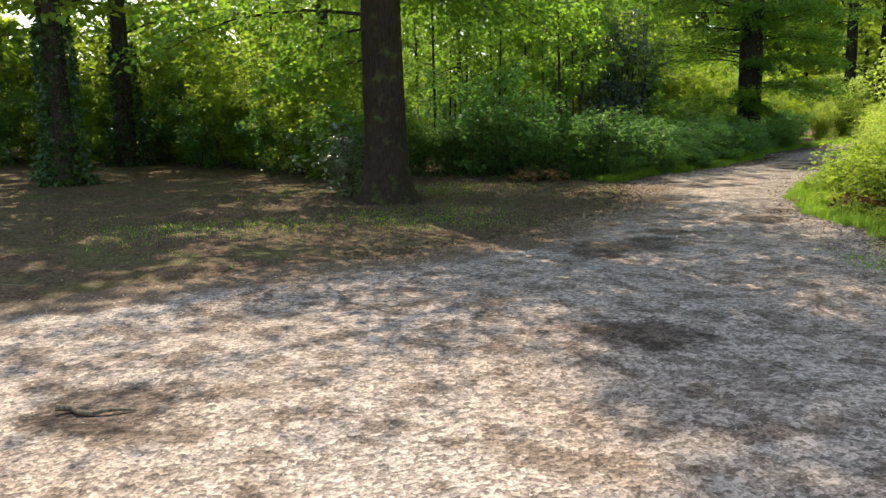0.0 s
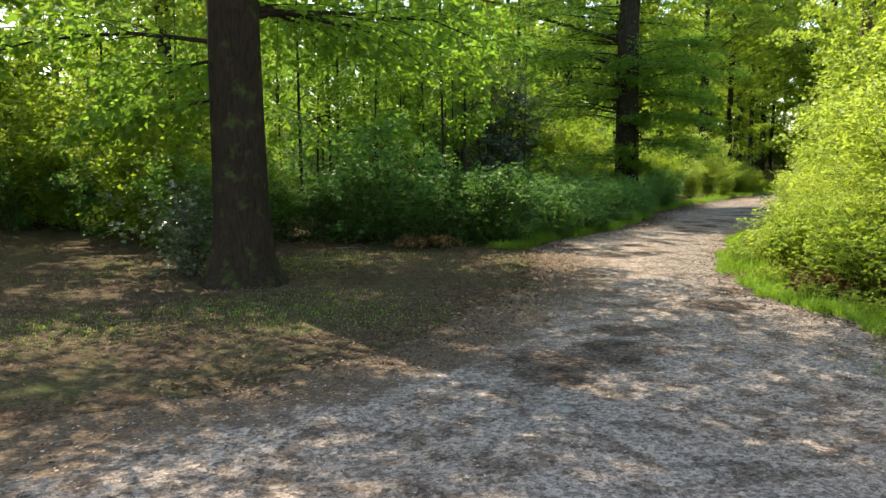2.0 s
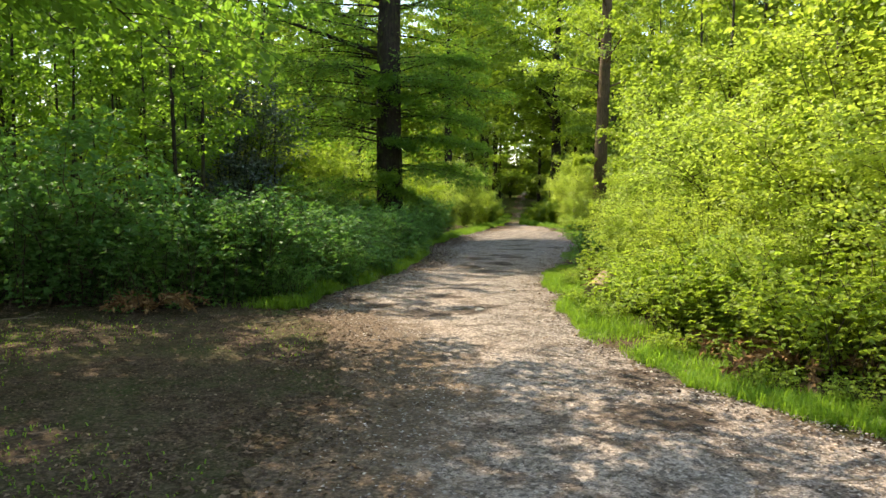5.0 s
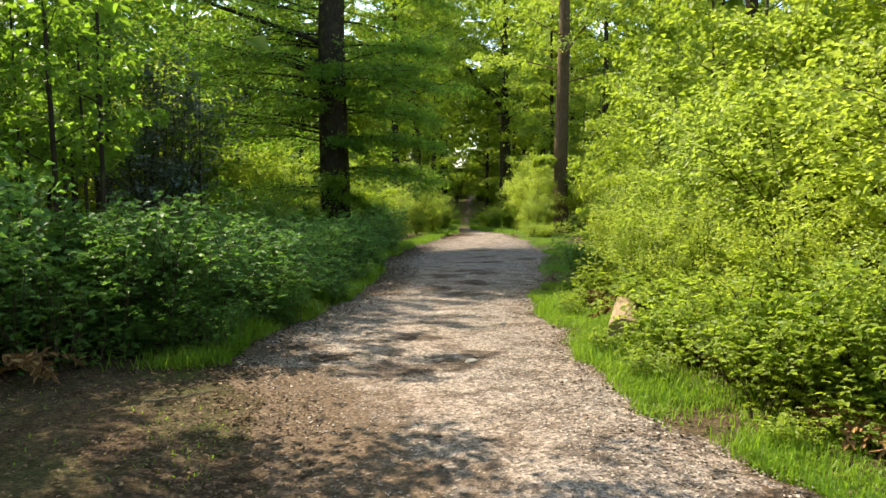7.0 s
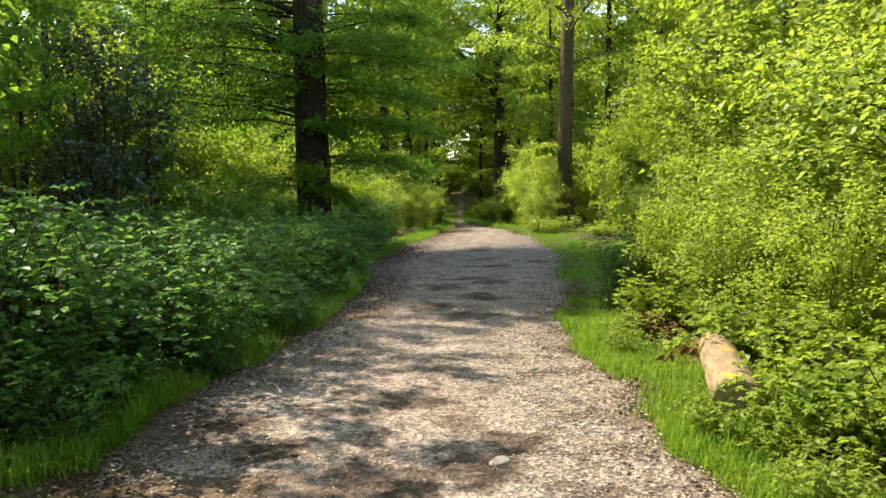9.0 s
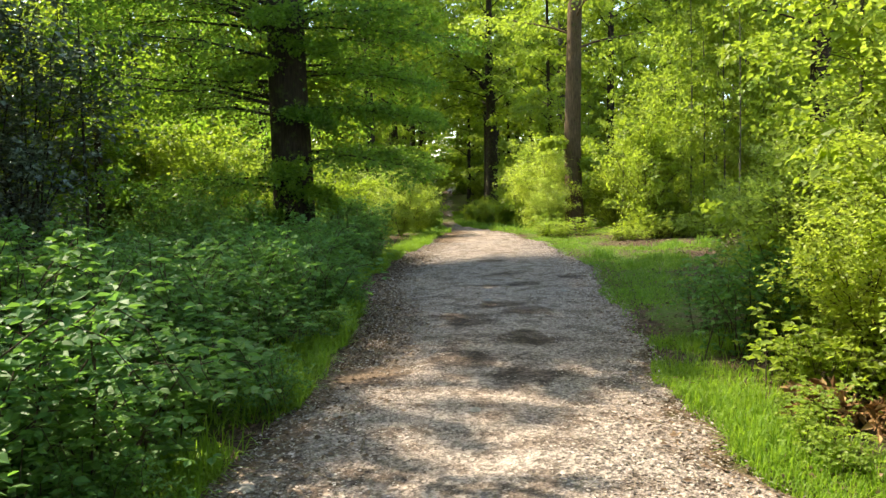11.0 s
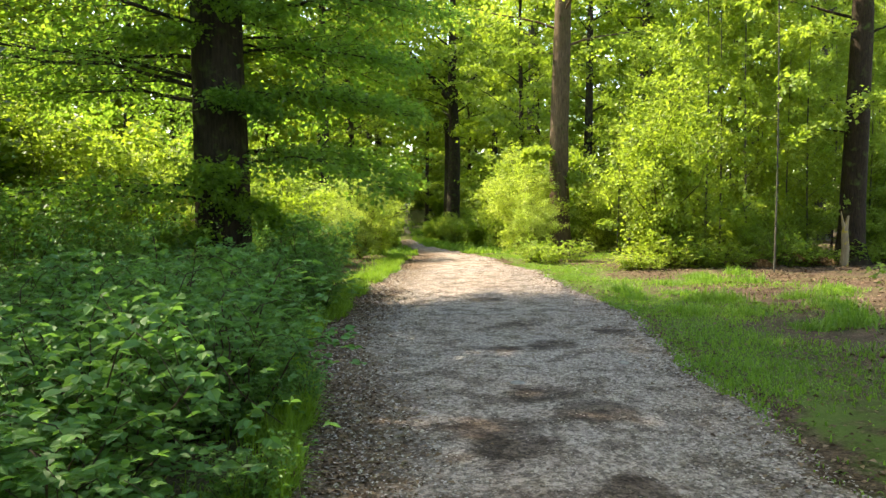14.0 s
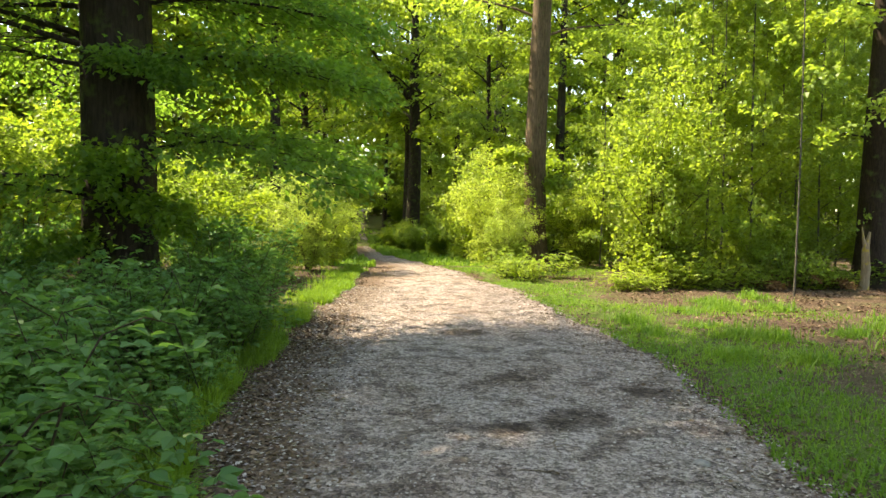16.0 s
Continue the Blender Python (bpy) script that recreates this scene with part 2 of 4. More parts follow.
def leaf_blades(points, ways, size, g, flat=0.5, near=False, width=0.34):
    """Folded leaf blades with a midrib: two triangles each, or four with a fuller outline."""
    p, d = np.asarray(points, float), unit(np.asarray(ways, float))
    n = len(p)
    up = np.array([0, 0, 1.0]) + g.normal(0, flat, (n, 3))
    side = unit(np.cross(d, up))
    nor = np.cross(side, d)
    length = (size * g.uniform(0.6, 1.25, n))[:, None]
    w = length * width

    def at(along, across, lift):
        return p + d * length * along + side * w * across + nor * w * lift

    tip = at(1.0, 0, -0.35)
    if near:
        v = np.stack([at(0, 0, 0), at(0.22, 0.8, 0.25), at(0.6, 0.9, 0.25), tip, at(0.6, -0.9, 0.25), at(0.22, -0.8, 0.25)], 1)
        tri = np.array([[0, 1, 2], [0, 2, 3], [0, 3, 4], [0, 4, 5]])
    else:
        v = np.stack([at(0, 0, 0), at(0.45, 1, 0.3), tip, at(0.45, -1, 0.3)], 1)
        tri = np.array([[0, 1, 2], [0, 2, 3]])
    f = (np.arange(n)[:, None, None] * v.shape[1] + tri[None]).reshape(-1, 3)
    return v.reshape(-1, 3), f


def curve_line(start, way, length, rise, droop, g, steps=6, wobble=0.05):
    """A limb's polyline: goes out along way, rises, then droops by its own weight."""
    s = np.linspace(0, 1, steps)[:, None]
    flat = np.array([way[0], way[1], 0.0])
    p = np.asarray(start, float) + flat * length * s + np.array([0, 0, 1.0]) * (rise * length * s - droop * length * s**2)
    p[1:] += np.cumsum(g.normal(0, wobble * length / steps, (steps - 1, 3)), 0)
    return p


def along(line, s):
    """Points at fractions s of a polyline, and the way it runs there."""
    x = np.clip(np.asarray(s) * (len(line) - 1), 0, len(line) - 1.001)
    i = x.astype(int)
    t = (x - i)[:, None]
    return line[i] * (1 - t) + line[i + 1] * t, unit(line[i + 1] - line[i])


def grow_limb(start, az, length, rise, droop, radius, g, twigs, per_twig, spread=0.28, twig_scale=0.45, scatter=0.07, bare_twigs=True):
    """One limb with flat sprays of twigs. Returns wood pieces, leaf places and leaf ways."""
    way = np.array([math.cos(az), math.sin(az)])
    line = curve_line(start, way, length, rise, droop, g, 7, 0.1)
    wood = [tube(line, radius * np.linspace(1, 0.12, len(line)) ** 1.2, 6)]
    pts, ways = [], []
    for i in range(twigs):
        s = 0.1 + 0.9 * (i + g.uniform(0.2, 0.8)) / twigs
        at, _ = along(line, [s])
        turn = az + (1 if i % 2 else -1) * g.uniform(0.45, 1.1)
        tl = length * twig_scale * (1.15 - 0.75 * s) * g.uniform(0.7, 1.3)
        tline = curve_line(at[0], (math.cos(turn), math.sin(turn)), tl, g.uniform(-0.1, 0.3), g.uniform(0.1, 0.45), g, 4)
        if bare_twigs:
            wood.append(tube(tline, max(radius * 0.22, 0.005) * np.array([1, 0.7, 0.45, 0.15]), 3))
        q, w = along(tline, g.uniform(0.12, 1.02, per_twig))
        pts.append(q + g.normal(0, 1, q.shape) * np.array([spread * tl * 0.5, spread * tl * 0.5, scatter]))
        ways.append(w + g.normal(0, 0.55, w.shape))
    return wood, np.concatenate(pts), np.concatenate(ways)


def trunk_mesh(name, height, radius, bark, seed, lean=(0, 0), flare=0.7, sides=18, top=0.2):
    g = np.random.default_rng(seed)
    z = np.concatenate([[-0.15, 0.0, 0.08, 0.18, 0.32, 0.55, 0.9, 1.5, 2.4], np.linspace(3.5, height, 9)])
    line = np.stack([lean[0] * z + 0.06 * np.sin(z * 0.5 + seed), lean[1] * z + 0.05 * np.sin(z * 0.37 + seed * 2), z], 1)
    taper = 1 - (1 - top) * np.clip((z - 1) / (height - 1), 0, 1) ** 1.15
    r = radius * taper * (1 + flare * np.exp(-np.clip(z, 0, None) / 0.28))
    v, f = tube(line, r, sides, 0.16, seed)
    return quick_mesh(name, v, f, bark, True), line, r


def make_tree(label, height, radius, bark, leaf, leaf_size, seed, limbs=(), crown=(6, 0.9, 4.5, 26), leaves_per_twig=30, twigs=10, lean=(0, 0), flare=0.7, name="tree", near=False, width=0.42, bare_twigs=False, girth=1.0, bare_below=0.0, south=1.0):
    """A tree: trunk, single low limbs given as (z, azimuth in degrees, length, rise, droop), and a crown (base, top share, reach, limb count)."""
    g = np.random.default_rng(seed)
    root = tagged(new(name), label, "tree")
    me, line, radii = trunk_mesh("trunk", height, radius, bark, seed, lean, flare)
    part("trunk", me, root)
    pts, ways, wood = [], [], []

    def axis(z):
        return np.array([np.interp(z, line[:, 2], line[:, 0]), np.interp(z, line[:, 2], line[:, 1]), z]), np.interp(z, line[:, 2], radii)

    for z, az, length, rise, droop in limbs:
        at, r = axis(z)
        w, p, d = grow_limb(at, radians(az), length, rise, droop, min(r * 0.6, (0.012 + length * 0.0065) * girth), g, twigs, leaves_per_twig, bare_twigs=True)
        limb = part("limb", quick_mesh("limb", *join(w), bark, True), root)
        tagged(part("leaf_spray", quick_mesh("leaf_spray", *leaf_blades(p, d, leaf_size, g, 0.45, near, width), leaf), limb), kind="stuff")
    base, share, reach, count = crown
    for i in range(count):
        k = (i + 0.5) / count
        z = base + (height * share - base) * k
        at, r = axis(z)
        length = reach * (1.0 - 0.55 * k**1.5) * g.uniform(0.65, 1.15)
        az = i * 2.4 + g.uniform(-0.4, 0.4)
        if math.sin(az) < -0.35 and (z > 8 or math.cos(az) > -0.3):
            length *= south
        if z < bare_below and math.sin(az) < -0.55:
            continue
        if z < bare_below and math.cos(az) > 0.4:
            length *= 0.5
        w, p, d = grow_limb(at, az, length, g.uniform(0.25, 0.6) + 0.4 * k, g.uniform(0.05, 0.3), min(r * 0.35, 0.015 + length * 0.008), g, twigs, leaves_per_twig, bare_twigs=bare_twigs)
        wood += w
        pts.append(p), ways.append(d)
    if wood:
        tagged(part("branching", quick_mesh("branching", *join(wood), bark, True), root), kind="stuff")
    v, f = leaf_blades(np.concatenate(pts), np.concatenate(ways), leaf_size, g, 0.45, near, width)
    part("crown", quick_mesh("crown", v, f, leaf), root)
    return root


def make_shrub(name, label, category, height, reach, stems, per_stem, leaf, leaf_size, seed, bark=TWIG, near=False, side_twigs=5, flat=0.5, base_bare=0.12, width=0.42):
    """A many-stemmed shrub with side twigs and single leaves."""
    g = np.random.default_rng(seed)
    root = tagged(new(name), label, category)
    wood, pts, ways = [], [], []
    for i in range(stems):
        az = i * 2.4 + g.uniform(-0.3, 0.3)
        out = reach * math.sqrt((i + 0.5) / stems) * g.uniform(0.7, 1.1)
        h = height * g.uniform(0.62, 1.05) * (1 - 0.35 * (out / reach) ** 2)
        s = np.linspace(0, 1, 6)[:, None]
        line = np.array([math.cos(az), math.sin(az), 0]) * (0.06 + out * s**1.25) + np.array([0, 0, 1.0]) * h * (s * 1.25 - 0.25 * s**3)
        line[1:] += g.normal(0, 0.02 * height, (5, 3))
        r0 = 0.005 + 0.003 * height
        wood.append(tube(line, r0 * np.array([1, 0.85, 0.7, 0.5, 0.3, 0.1]), 5))
        n = per_stem // (side_twigs + 1)
        q, w = along(line, g.uniform(0.3, 1.0, n))
        pts.append(q + g.normal(0, 0.05 * height**0.5, q.shape)), ways.append(w * 0.4 + g.normal(0, 0.7, w.shape) * np.array([1, 1, 0.5]))
        for k in range(side_twigs):
            at, _ = along(line, [base_bare + (1 - base_bare) * (k + g.uniform(0, 1)) / side_twigs])
            turn = g.uniform(0, 6.28)
            tl = (0.22 + 0.16 * height) * g.uniform(0.6, 1.2)
            tline = curve_line(at[0], (math.cos(turn), math.sin(turn)), tl, g.uniform(0.1, 0.7), g.uniform(0.1, 0.5), g, 4)
            wood.append(tube(tline, r0 * 0.4 * np.array([1, 0.7, 0.45, 0.15]), 3))
            q, w = along(tline, g.uniform(0.1, 1.0, n))
            pts.append(q + g.normal(0, 0.05 + 0.012 * height, q.shape)), ways.append(w + g.normal(0, 0.6, w.shape) * np.array([1, 1, 0.5]))
    tagged(part("stem_work", quick_mesh("stem_work", *join(wood), bark, True), root), kind="stuff")
    p, d = np.concatenate(pts), np.concatenate(ways)
    p[:, 2] = np.maximum(p[:, 2], 0.04)
    v, f = leaf_blades(p, d, leaf_size, g, flat, near, width)
    part("foliage", quick_mesh("foliage", v, f, leaf), root)
    return root


def make_bramble(seed, height=0.8, reach=0.75, canes=16, groups=20, size=0.075, label="", leaf=LEAF_BRAMBLE, near=True, name="bramble_bush"):
    """Arching canes with leaves in threes."""
    g = np.random.default_rng(seed)
    root = tagged(new(name), label or "dark green bramble bush with leaves in threes on arching canes", "bush", "bramble bank")
    wood, pts, ways = [], [], []
    for i in range(canes):
        az = i * 2.4 + g.uniform(-0.4, 0.4)
        out, h = reach * g.uniform(0.5, 1.2), height * g.uniform(0.65, 1.25)
        s = np.linspace(0, 1, 7)[:, None]
        line = np.array([math.cos(az), math.sin(az), 0]) * out * s + np.array([0, 0, 1.0]) * h * (np.sin(s * 2.35) * 1.05) + 0.0
        line += np.array([*g.normal(0, reach * 0.25, 2), 0])
        line[1:] += g.normal(0, 0.02, (6, 3))
        wood.append(tube(line, np.linspace(0.006, 0.002, 7), 4))
        q, w = along(line, g.uniform(0.02, 1.0, groups))
        q = q + g.normal(0, 0.07, q.shape)
        head = g.uniform(0, 6.28, groups)
        for turn in (-1.15, 0.0, 1.15):
            a = head + turn
            pts.append(q)
            ways.append(np.stack([np.cos(a), np.sin(a), g.uniform(-0.45, 0.25, groups)], 1))
    tagged(part("cane_work", quick_mesh("cane_work", *join(wood), TWIG, True), root), kind="stuff")
    p, d = np.concatenate(pts), np.concatenate(ways)
    p[:, 2] = np.maximum(p[:, 2], 0.03)
    v, f = leaf_blades(p, d, size, g, 0.4, near, 0.37)
    part("foliage", quick_mesh("foliage", v, f, leaf), root)
    return root


# ---- plan ----
LEFT_Y = [-60, -20, -12, -8, -5, -3, 0, 3, 4.5, 5.8, 7.4, 9.3, 12, 15, 18.4, 20.8, 25, 31, 42, 60, 80, 120]
LEFT_X = [-20, -8, -5.5, -3.8, -2.2, -1.0, -0.7, -1.0, -1.4, -1.15, -0.6, 0.0, 0.3, 0.55, 1.3, 2.0, 3.2, 4.8, 6.0, 9.2, 12.6, 19.5]
RIGHT_Y = [-60, -14, -8, -4, -2, -1, 0.2, 2.4, 4, 6.3, 8.5, 11, 14, 17, 19.5, 24, 28, 32, 42, 60, 80, 120]
RIGHT_X = [12, 6.5, 4.8, 3.6, 3.0, 2.7, 2.15, 1.9, 1.95, 2.2, 2.7, 3.4, 4.35, 5.15, 5.6, 6.2, 6.4, 6.8, 7.6, 10.4, 13.8, 20.8]


def ragged(y, phase):
    y = np.asarray(y, float)
    return 0.07 * np.sin(1.1 * y + phase) + 0.04 * np.sin(2.9 * y + 2.3 * phase) + 0.025 * np.sin(6.7 * y + 1.7 * phase) + 0.015 * np.sin(15.1 * y + phase)


def left_edge(y):
    return np.interp(y, LEFT_Y, LEFT_X) + ragged(y, 0.7)


def right_edge(y):
    return np.interp(y, RIGHT_Y, RIGHT_X) + ragged(y, 2.1)


def ground_z(x, y):
    """Level at first, a shallow dip beyond 30 m, then a long rise."""
    x, y = np.asarray(x, float), np.asarray(y, float)
    dip = np.interp(y, [-1000, 28, 45, 62, 80, 110, 160, 1000], [0, 0, -0.55, -1.05, -0.3, 1.3, 3.0, 3.0])
    lump = 0.02 * np.sin(x * 1.7 + 0.5 * y) * np.sin(y * 1.3) + 0.012 * np.sin(x * 4.1 - y * 2.3)
    off = np.maximum(left_edge(y) - x, x - right_edge(y))
    mound = 0.17 * np.exp(-(((x - 2.75) / 0.45) ** 2 + ((y - 4.7) / 0.9) ** 2))
    return dip + mound + lump * 0.7 + 0.05 * np.clip(off, 0, 2.5) / 2.5


# ---- ground and path ----
def spaced(core0, core1, step, far0, far1, n):
    a = core0 - np.geomspace(step, core0 - far0, n)[::-1]
    b = core1 + np.geomspace(step, far1 - core1, n)
    return np.concatenate([a, np.arange(core0, core1 + step / 2, step), b])


def build_ground():
    xs, ys = spaced(-9, 12, 0.2, -900, 900, 26), spaced(-14, 34, 0.2, -900, 900, 30)
    X, Y = np.meshgrid(xs, ys)
    Z = ground_z(X, Y)
    inside = (X > left_edge(Y) + 0.35) & (X < right_edge(Y) - 0.35)
    Z = np.where(inside, Z - 0.03, Z)
    v = np.stack([X, Y, Z], -1).reshape(-1, 3)
    w = len(xs)
    i, j = np.meshgrid(np.arange(len(ys) - 1), np.arange(w - 1), indexing="ij")
    a = (i * w + j).ravel()
    me = quick_mesh("ground", v, np.stack([a, a + 1, a + w + 1, a + w], 1), SOIL, True)
    off = np.where(X > right_edge(Y), X - right_edge(Y), left_edge(Y) - X)
    bay = (X > right_edge(Y)) & (Y > 9) & (Y < 34)
    turf = np.where(bay, np.clip((3.2 - off) / 2.6, 0, 1), np.where(Y > 3.5, np.clip(1.2 - off, 0, 1), 0)) * np.clip(off * 3 + 0.3, 0, 1)
    turf = np.where((Y > 34) & (off < 8), 0.9, turf)
    me.attributes.new("turf", "FLOAT", "POINT").data.foreach_set("value", turf.ravel().astype(np.float32))
    tagged(new("ground", me), "dark brown woodland soil with dead leaves and moss", "ground", kind="structure")


# darker spots in the gravel: place and radius
DARK_SPOTS = [(3.1, 15.8, 0.22), (3.1, 14.5, 0.3), (4.08, 15.05, 0.25), (2.5, 14.35, 0.2), (3.5, 18.4, 0.3), (2.25, 12.5, 0.28), (2.45, 11.95, 0.35), (1.6, 11.7, 0.35), (2.05, 10.5, 0.2), (1.65, 11.3, 0.3), (1.2, 9.5, 0.35), (1.65, 8.9, 0.3)]
DARK_SPOTS += [(0.74, 3.85, 0.25), (0.2, 3.8, 0.35), (0.5, 5.25, 0.25), (-0.9, 4.95, 0.45), (0.3, 9.1, 0.35), (1.97, 10.2, 0.3), (0.7, -2.2, 0.25), (0.7, -2.9, 0.35), (1.85, 0.45, 0.45), (0.25, -3.4, 0.4), (-0.7, -3.6, 0.4), (1.4, -6.6, 0.4), (-0.8, -9.0, 0.4)]
DARK_SPOTS += [(0.7, -2.2, 0.28), (0.7, -3.1, 0.3), (1.6, -0.6, 0.4), (0.3, -3.8, 0.3), (0.8, 4.0, 0.2), (-0.4, 4.4, 0.25), (1.0, 4.3, 0.2), (-0.3, 1.7, 0.3), (0.1, 1.2, 0.25)]


def dark_spot_at(x, y):
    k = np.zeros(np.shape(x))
    for mx, my, mr in DARK_SPOTS:
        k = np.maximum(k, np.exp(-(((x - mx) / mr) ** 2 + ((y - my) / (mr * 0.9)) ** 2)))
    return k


def build_path():
    g = np.random.default_rng(5)
    ys = np.concatenate([np.arange(-55, -14, 1.0), np.arange(-14, 34, 0.1), np.arange(34, 120, 1.0)])
    l = left_edge(ys) + np.convolve(g.normal(0, 0.16, len(ys)), np.ones(5) / 5, "same")
    r = right_edge(ys) + np.convolve(g.normal(0, 0.12, len(ys)), np.ones(5) / 5, "same")
    cols = 32
    s = np.linspace(0, 1, cols)
    X = l[:, None] * (1 - s) + r[:, None] * s
    Y = np.repeat(ys[:, None], cols, 1)
    rim = np.minimum(X - l[:, None], r[:, None] - X)
    Z = ground_z(X, Y) + 0.006 + 0.018 * np.clip(rim / 1.2, 0, 1) - 0.02 * (rim < 0.01)
    v = np.stack([X, Y, Z], -1).reshape(-1, 3)
    i, j = np.meshgrid(np.arange(len(ys) - 1), np.arange(cols - 1), indexing="ij")
    a = (i * cols + j).ravel()
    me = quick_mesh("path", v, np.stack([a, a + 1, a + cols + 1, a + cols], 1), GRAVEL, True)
    soft = np.where(X - l[:, None] < r[:, None] - X, np.where(Y < 4, 1.6, np.where(Y > 9, 1.2, 0.5)), 0.22)
    attr = me.attributes.new("edge", "FLOAT", "POINT")
    attr.data.foreach_set("value", (1 - np.clip(rim / soft, 0, 1)).astype(np.float32).ravel())
    dark_spot = dark_spot_at(X, Y)
    attr = me.attributes.new("dark_spot", "FLOAT", "POINT")
    attr.data.foreach_set("value", dark_spot.astype(np.float32).ravel())
    tagged(new("path", me), "pale grey-brown gravel footpath with dirt and worn edges", "path", kind="structure")


build_ground()
build_path()


def put(template, x, y, scale=1.0, turn=0.0, sink=0.0, stretch=1.0):
    """A copy of a template thing on the ground; the template itself is taken the first time."""
    m = Matrix.LocRotScale((x, y, float(ground_z(x, y)) - sink), Euler((0, 0, turn)), (scale, scale, scale * stretch))
    if not template.get("used"):
        template["used"] = True
        template.matrix_basis = m
        return template
    made = copy_thing(template, pose(0, 0, 0))
    made.matrix_basis = m
    return made


rnd = random.Random(11)

# ---- the large trees by the path ----
tree = make_tree("tall tree with thick brown trunk, flared foot and drooping boughs", 19, 0.335, BARK_BROWN, LEAF_BEECH, 0.11, 21,
                 limbs=[(2.3, 192, 1.9, 0.05, 0.3), (2.7, 150, 3.0, 0.2, 0.35), (2.9, 205, 3.6, 0.25, 0.4), (3.2, 60, 4.6, 0.25, 0.25), (3.4, 100, 4.4, 0.3, 0.3), (3.8, 20, 4.4, 0.4, 0.25), (3.9, 260, 3.5, 0.35, 0.3), (4.4, 330, 3.5, 0.4, 0.2), (4.6, 75, 5.2, 0.3, 0.25), (4.9, 120, 4.5, 0.3, 0.3), (5.0, 45, 5.0, 0.3, 0.25), (3.3, 68, 4.2, 0.2, 0.28), (3.5, 85, 4.6, 0.2, 0.25)],
                 crown=(5.2, 0.95, 5.3, 66), leaves_per_twig=56, twigs=14, lean=(0.008, 0.0), bare_twigs=True, south=0.45)
put(tree, -4.02, -0.8)
tree = make_tree("large dark tree with layered low boughs beside the path", 24, 0.43, BARK_DARK, LEAF_BEECH, 0.085, 33,
                 limbs=[(1.5, 215, 2.8, 0.15, 0.25), (1.7, 200, 3.2, 0.15, 0.25), (2, 320, 2.9, 0.15, 0.3), (2.3, 10, 2.9, 0.1, 0.2), (3.1, 340, 2.9, 0.12, 0.22), (3.3, 180, 4.5, 0.25, 0.2), 
                        (4.2, 30, 2.9, 0.2, 0.2), (4.9, 200, 5, 0.3, 0.2)]
                 + [(5.2, 330, 2.9, 0.25, 0.2), (5.6, 150, 4.5, 0.3, 0.2), (2.8, 90, 3.5, 0.2, 0.2), (3.4, 130, 4, 0.2, 0.2)]
                 + [(3, 0, 2.9, 0.12, 0.2), (3.7, 345, 2.9, 0.15, 0.2), (4, 15, 2.9, 0.2, 0.2), (4.7, 310, 2.9, 0.22, 0.2), (5, 0, 2.9, 0.2, 0.18)]
                 + [(1.0 + 0.5 * i, (225, 300, 262)[i % 3], 1.2 + 0.05 * i, 0.1, 0.35) for i in range(9) if i not in (3, 5)] + [(2.2 + 0.42 * i, (345, 15, 330)[i % 3], 2.6 + 0.05 * i, 0.14, 0.25) for i in range(0, 16, 2)] + [(3.0 + 0.5 * i, (170, 205, 145)[i % 3], 3.6, 0.2, 0.25) for i in range(0, 12, 2)]
                 + [(3.2 + 0.5 * i, (195, 165, 220, 180)[i % 4], 4.4, 0.2, 0.22) for i in range(9)],
                 crown=(4.2, 0.92, 7.6, 54), leaves_per_twig=56, twigs=18, lean=(0.01, 0.0), bare_twigs=True, bare_below=9.5)
put(tree, -0.5, 19.35)
tree = make_tree("straight tall tree with tan-brown bark beside the bend", 22, 0.315, BARK_TAN, LEAF_FRESH, 0.14, 41,
                 limbs=[(3.0, 200, 1.2, 0.3, 0.4), (2.2, 320, 1.0, 0.3, 0.4), (6.0, 150, 2.0, 0.3, 0.2)],
                 crown=(6.0, 0.95, 4.0, 30), leaves_per_twig=50, twigs=11, flare=0.35)
put(tree, 9.1, 29.3)
tree = make_tree("old dark tree with a forked crown far along the path", 22, 0.48, BARK_DARK, LEAF_FAR, 0.3, 55,
                 limbs=[(9.4, 195, 6.5, 0.9, 0.15), (10.0, 10, 5.0, 1.0, 0.1), (8.0, 90, 5, 0.5, 0.1)],
                 crown=(8.5, 0.95, 6.5, 32), leaves_per_twig=30, twigs=10, girth=4.0)
put(tree, 13.2, 60)
tree = make_tree("dark tree with a broken side limb behind the grass", 18, 0.28, BARK_BROWN, LEAF_FRESH, 0.12, 61,
                 limbs=[(5.2, 190, 2.2, 0.05, 0.1), (3.5, 250, 2.2, 0.3, 0.3), (3.0, 160, 2.0, 0.3, 0.3)], crown=(5.0, 0.95, 3.6, 28), leaves_per_twig=50, twigs=11)
put(tree, 13.6, 22.3)

# ---- woodland: templates, then copies ----
wood_a = make_tree("woodland tree in fresh green leaf", 15, 0.19, BARK_DARK, LEAF_FAR, 0.115, 71, crown=(2.2, 0.97, 4.0, 28), leaves_per_twig=78, twigs=10, width=0.5)
wood_b = make_tree("woodland tree with light green crown and slim trunk", 13, 0.13, BARK_BROWN, LEAF_FRESH, 0.11, 72, crown=(1.8, 0.97, 3.4, 26), leaves_per_twig=78, twigs=10, width=0.5)
wood_c = make_tree("tall grey-barked woodland tree in young leaf", 18, 0.22, BARK_GREY, LEAF_FAR, 0.15, 73, crown=(4.0, 0.97, 4.6, 28), leaves_per_twig=60, twigs=10, width=0.5)
tall = make_tree("tall woodland tree with a high leafy crown", 20, 0.24, BARK_DARK, LEAF_FAR, 0.18, 78, crown=(7.0, 0.97, 5.6, 28), leaves_per_twig=50, twigs=10, width=0.52)
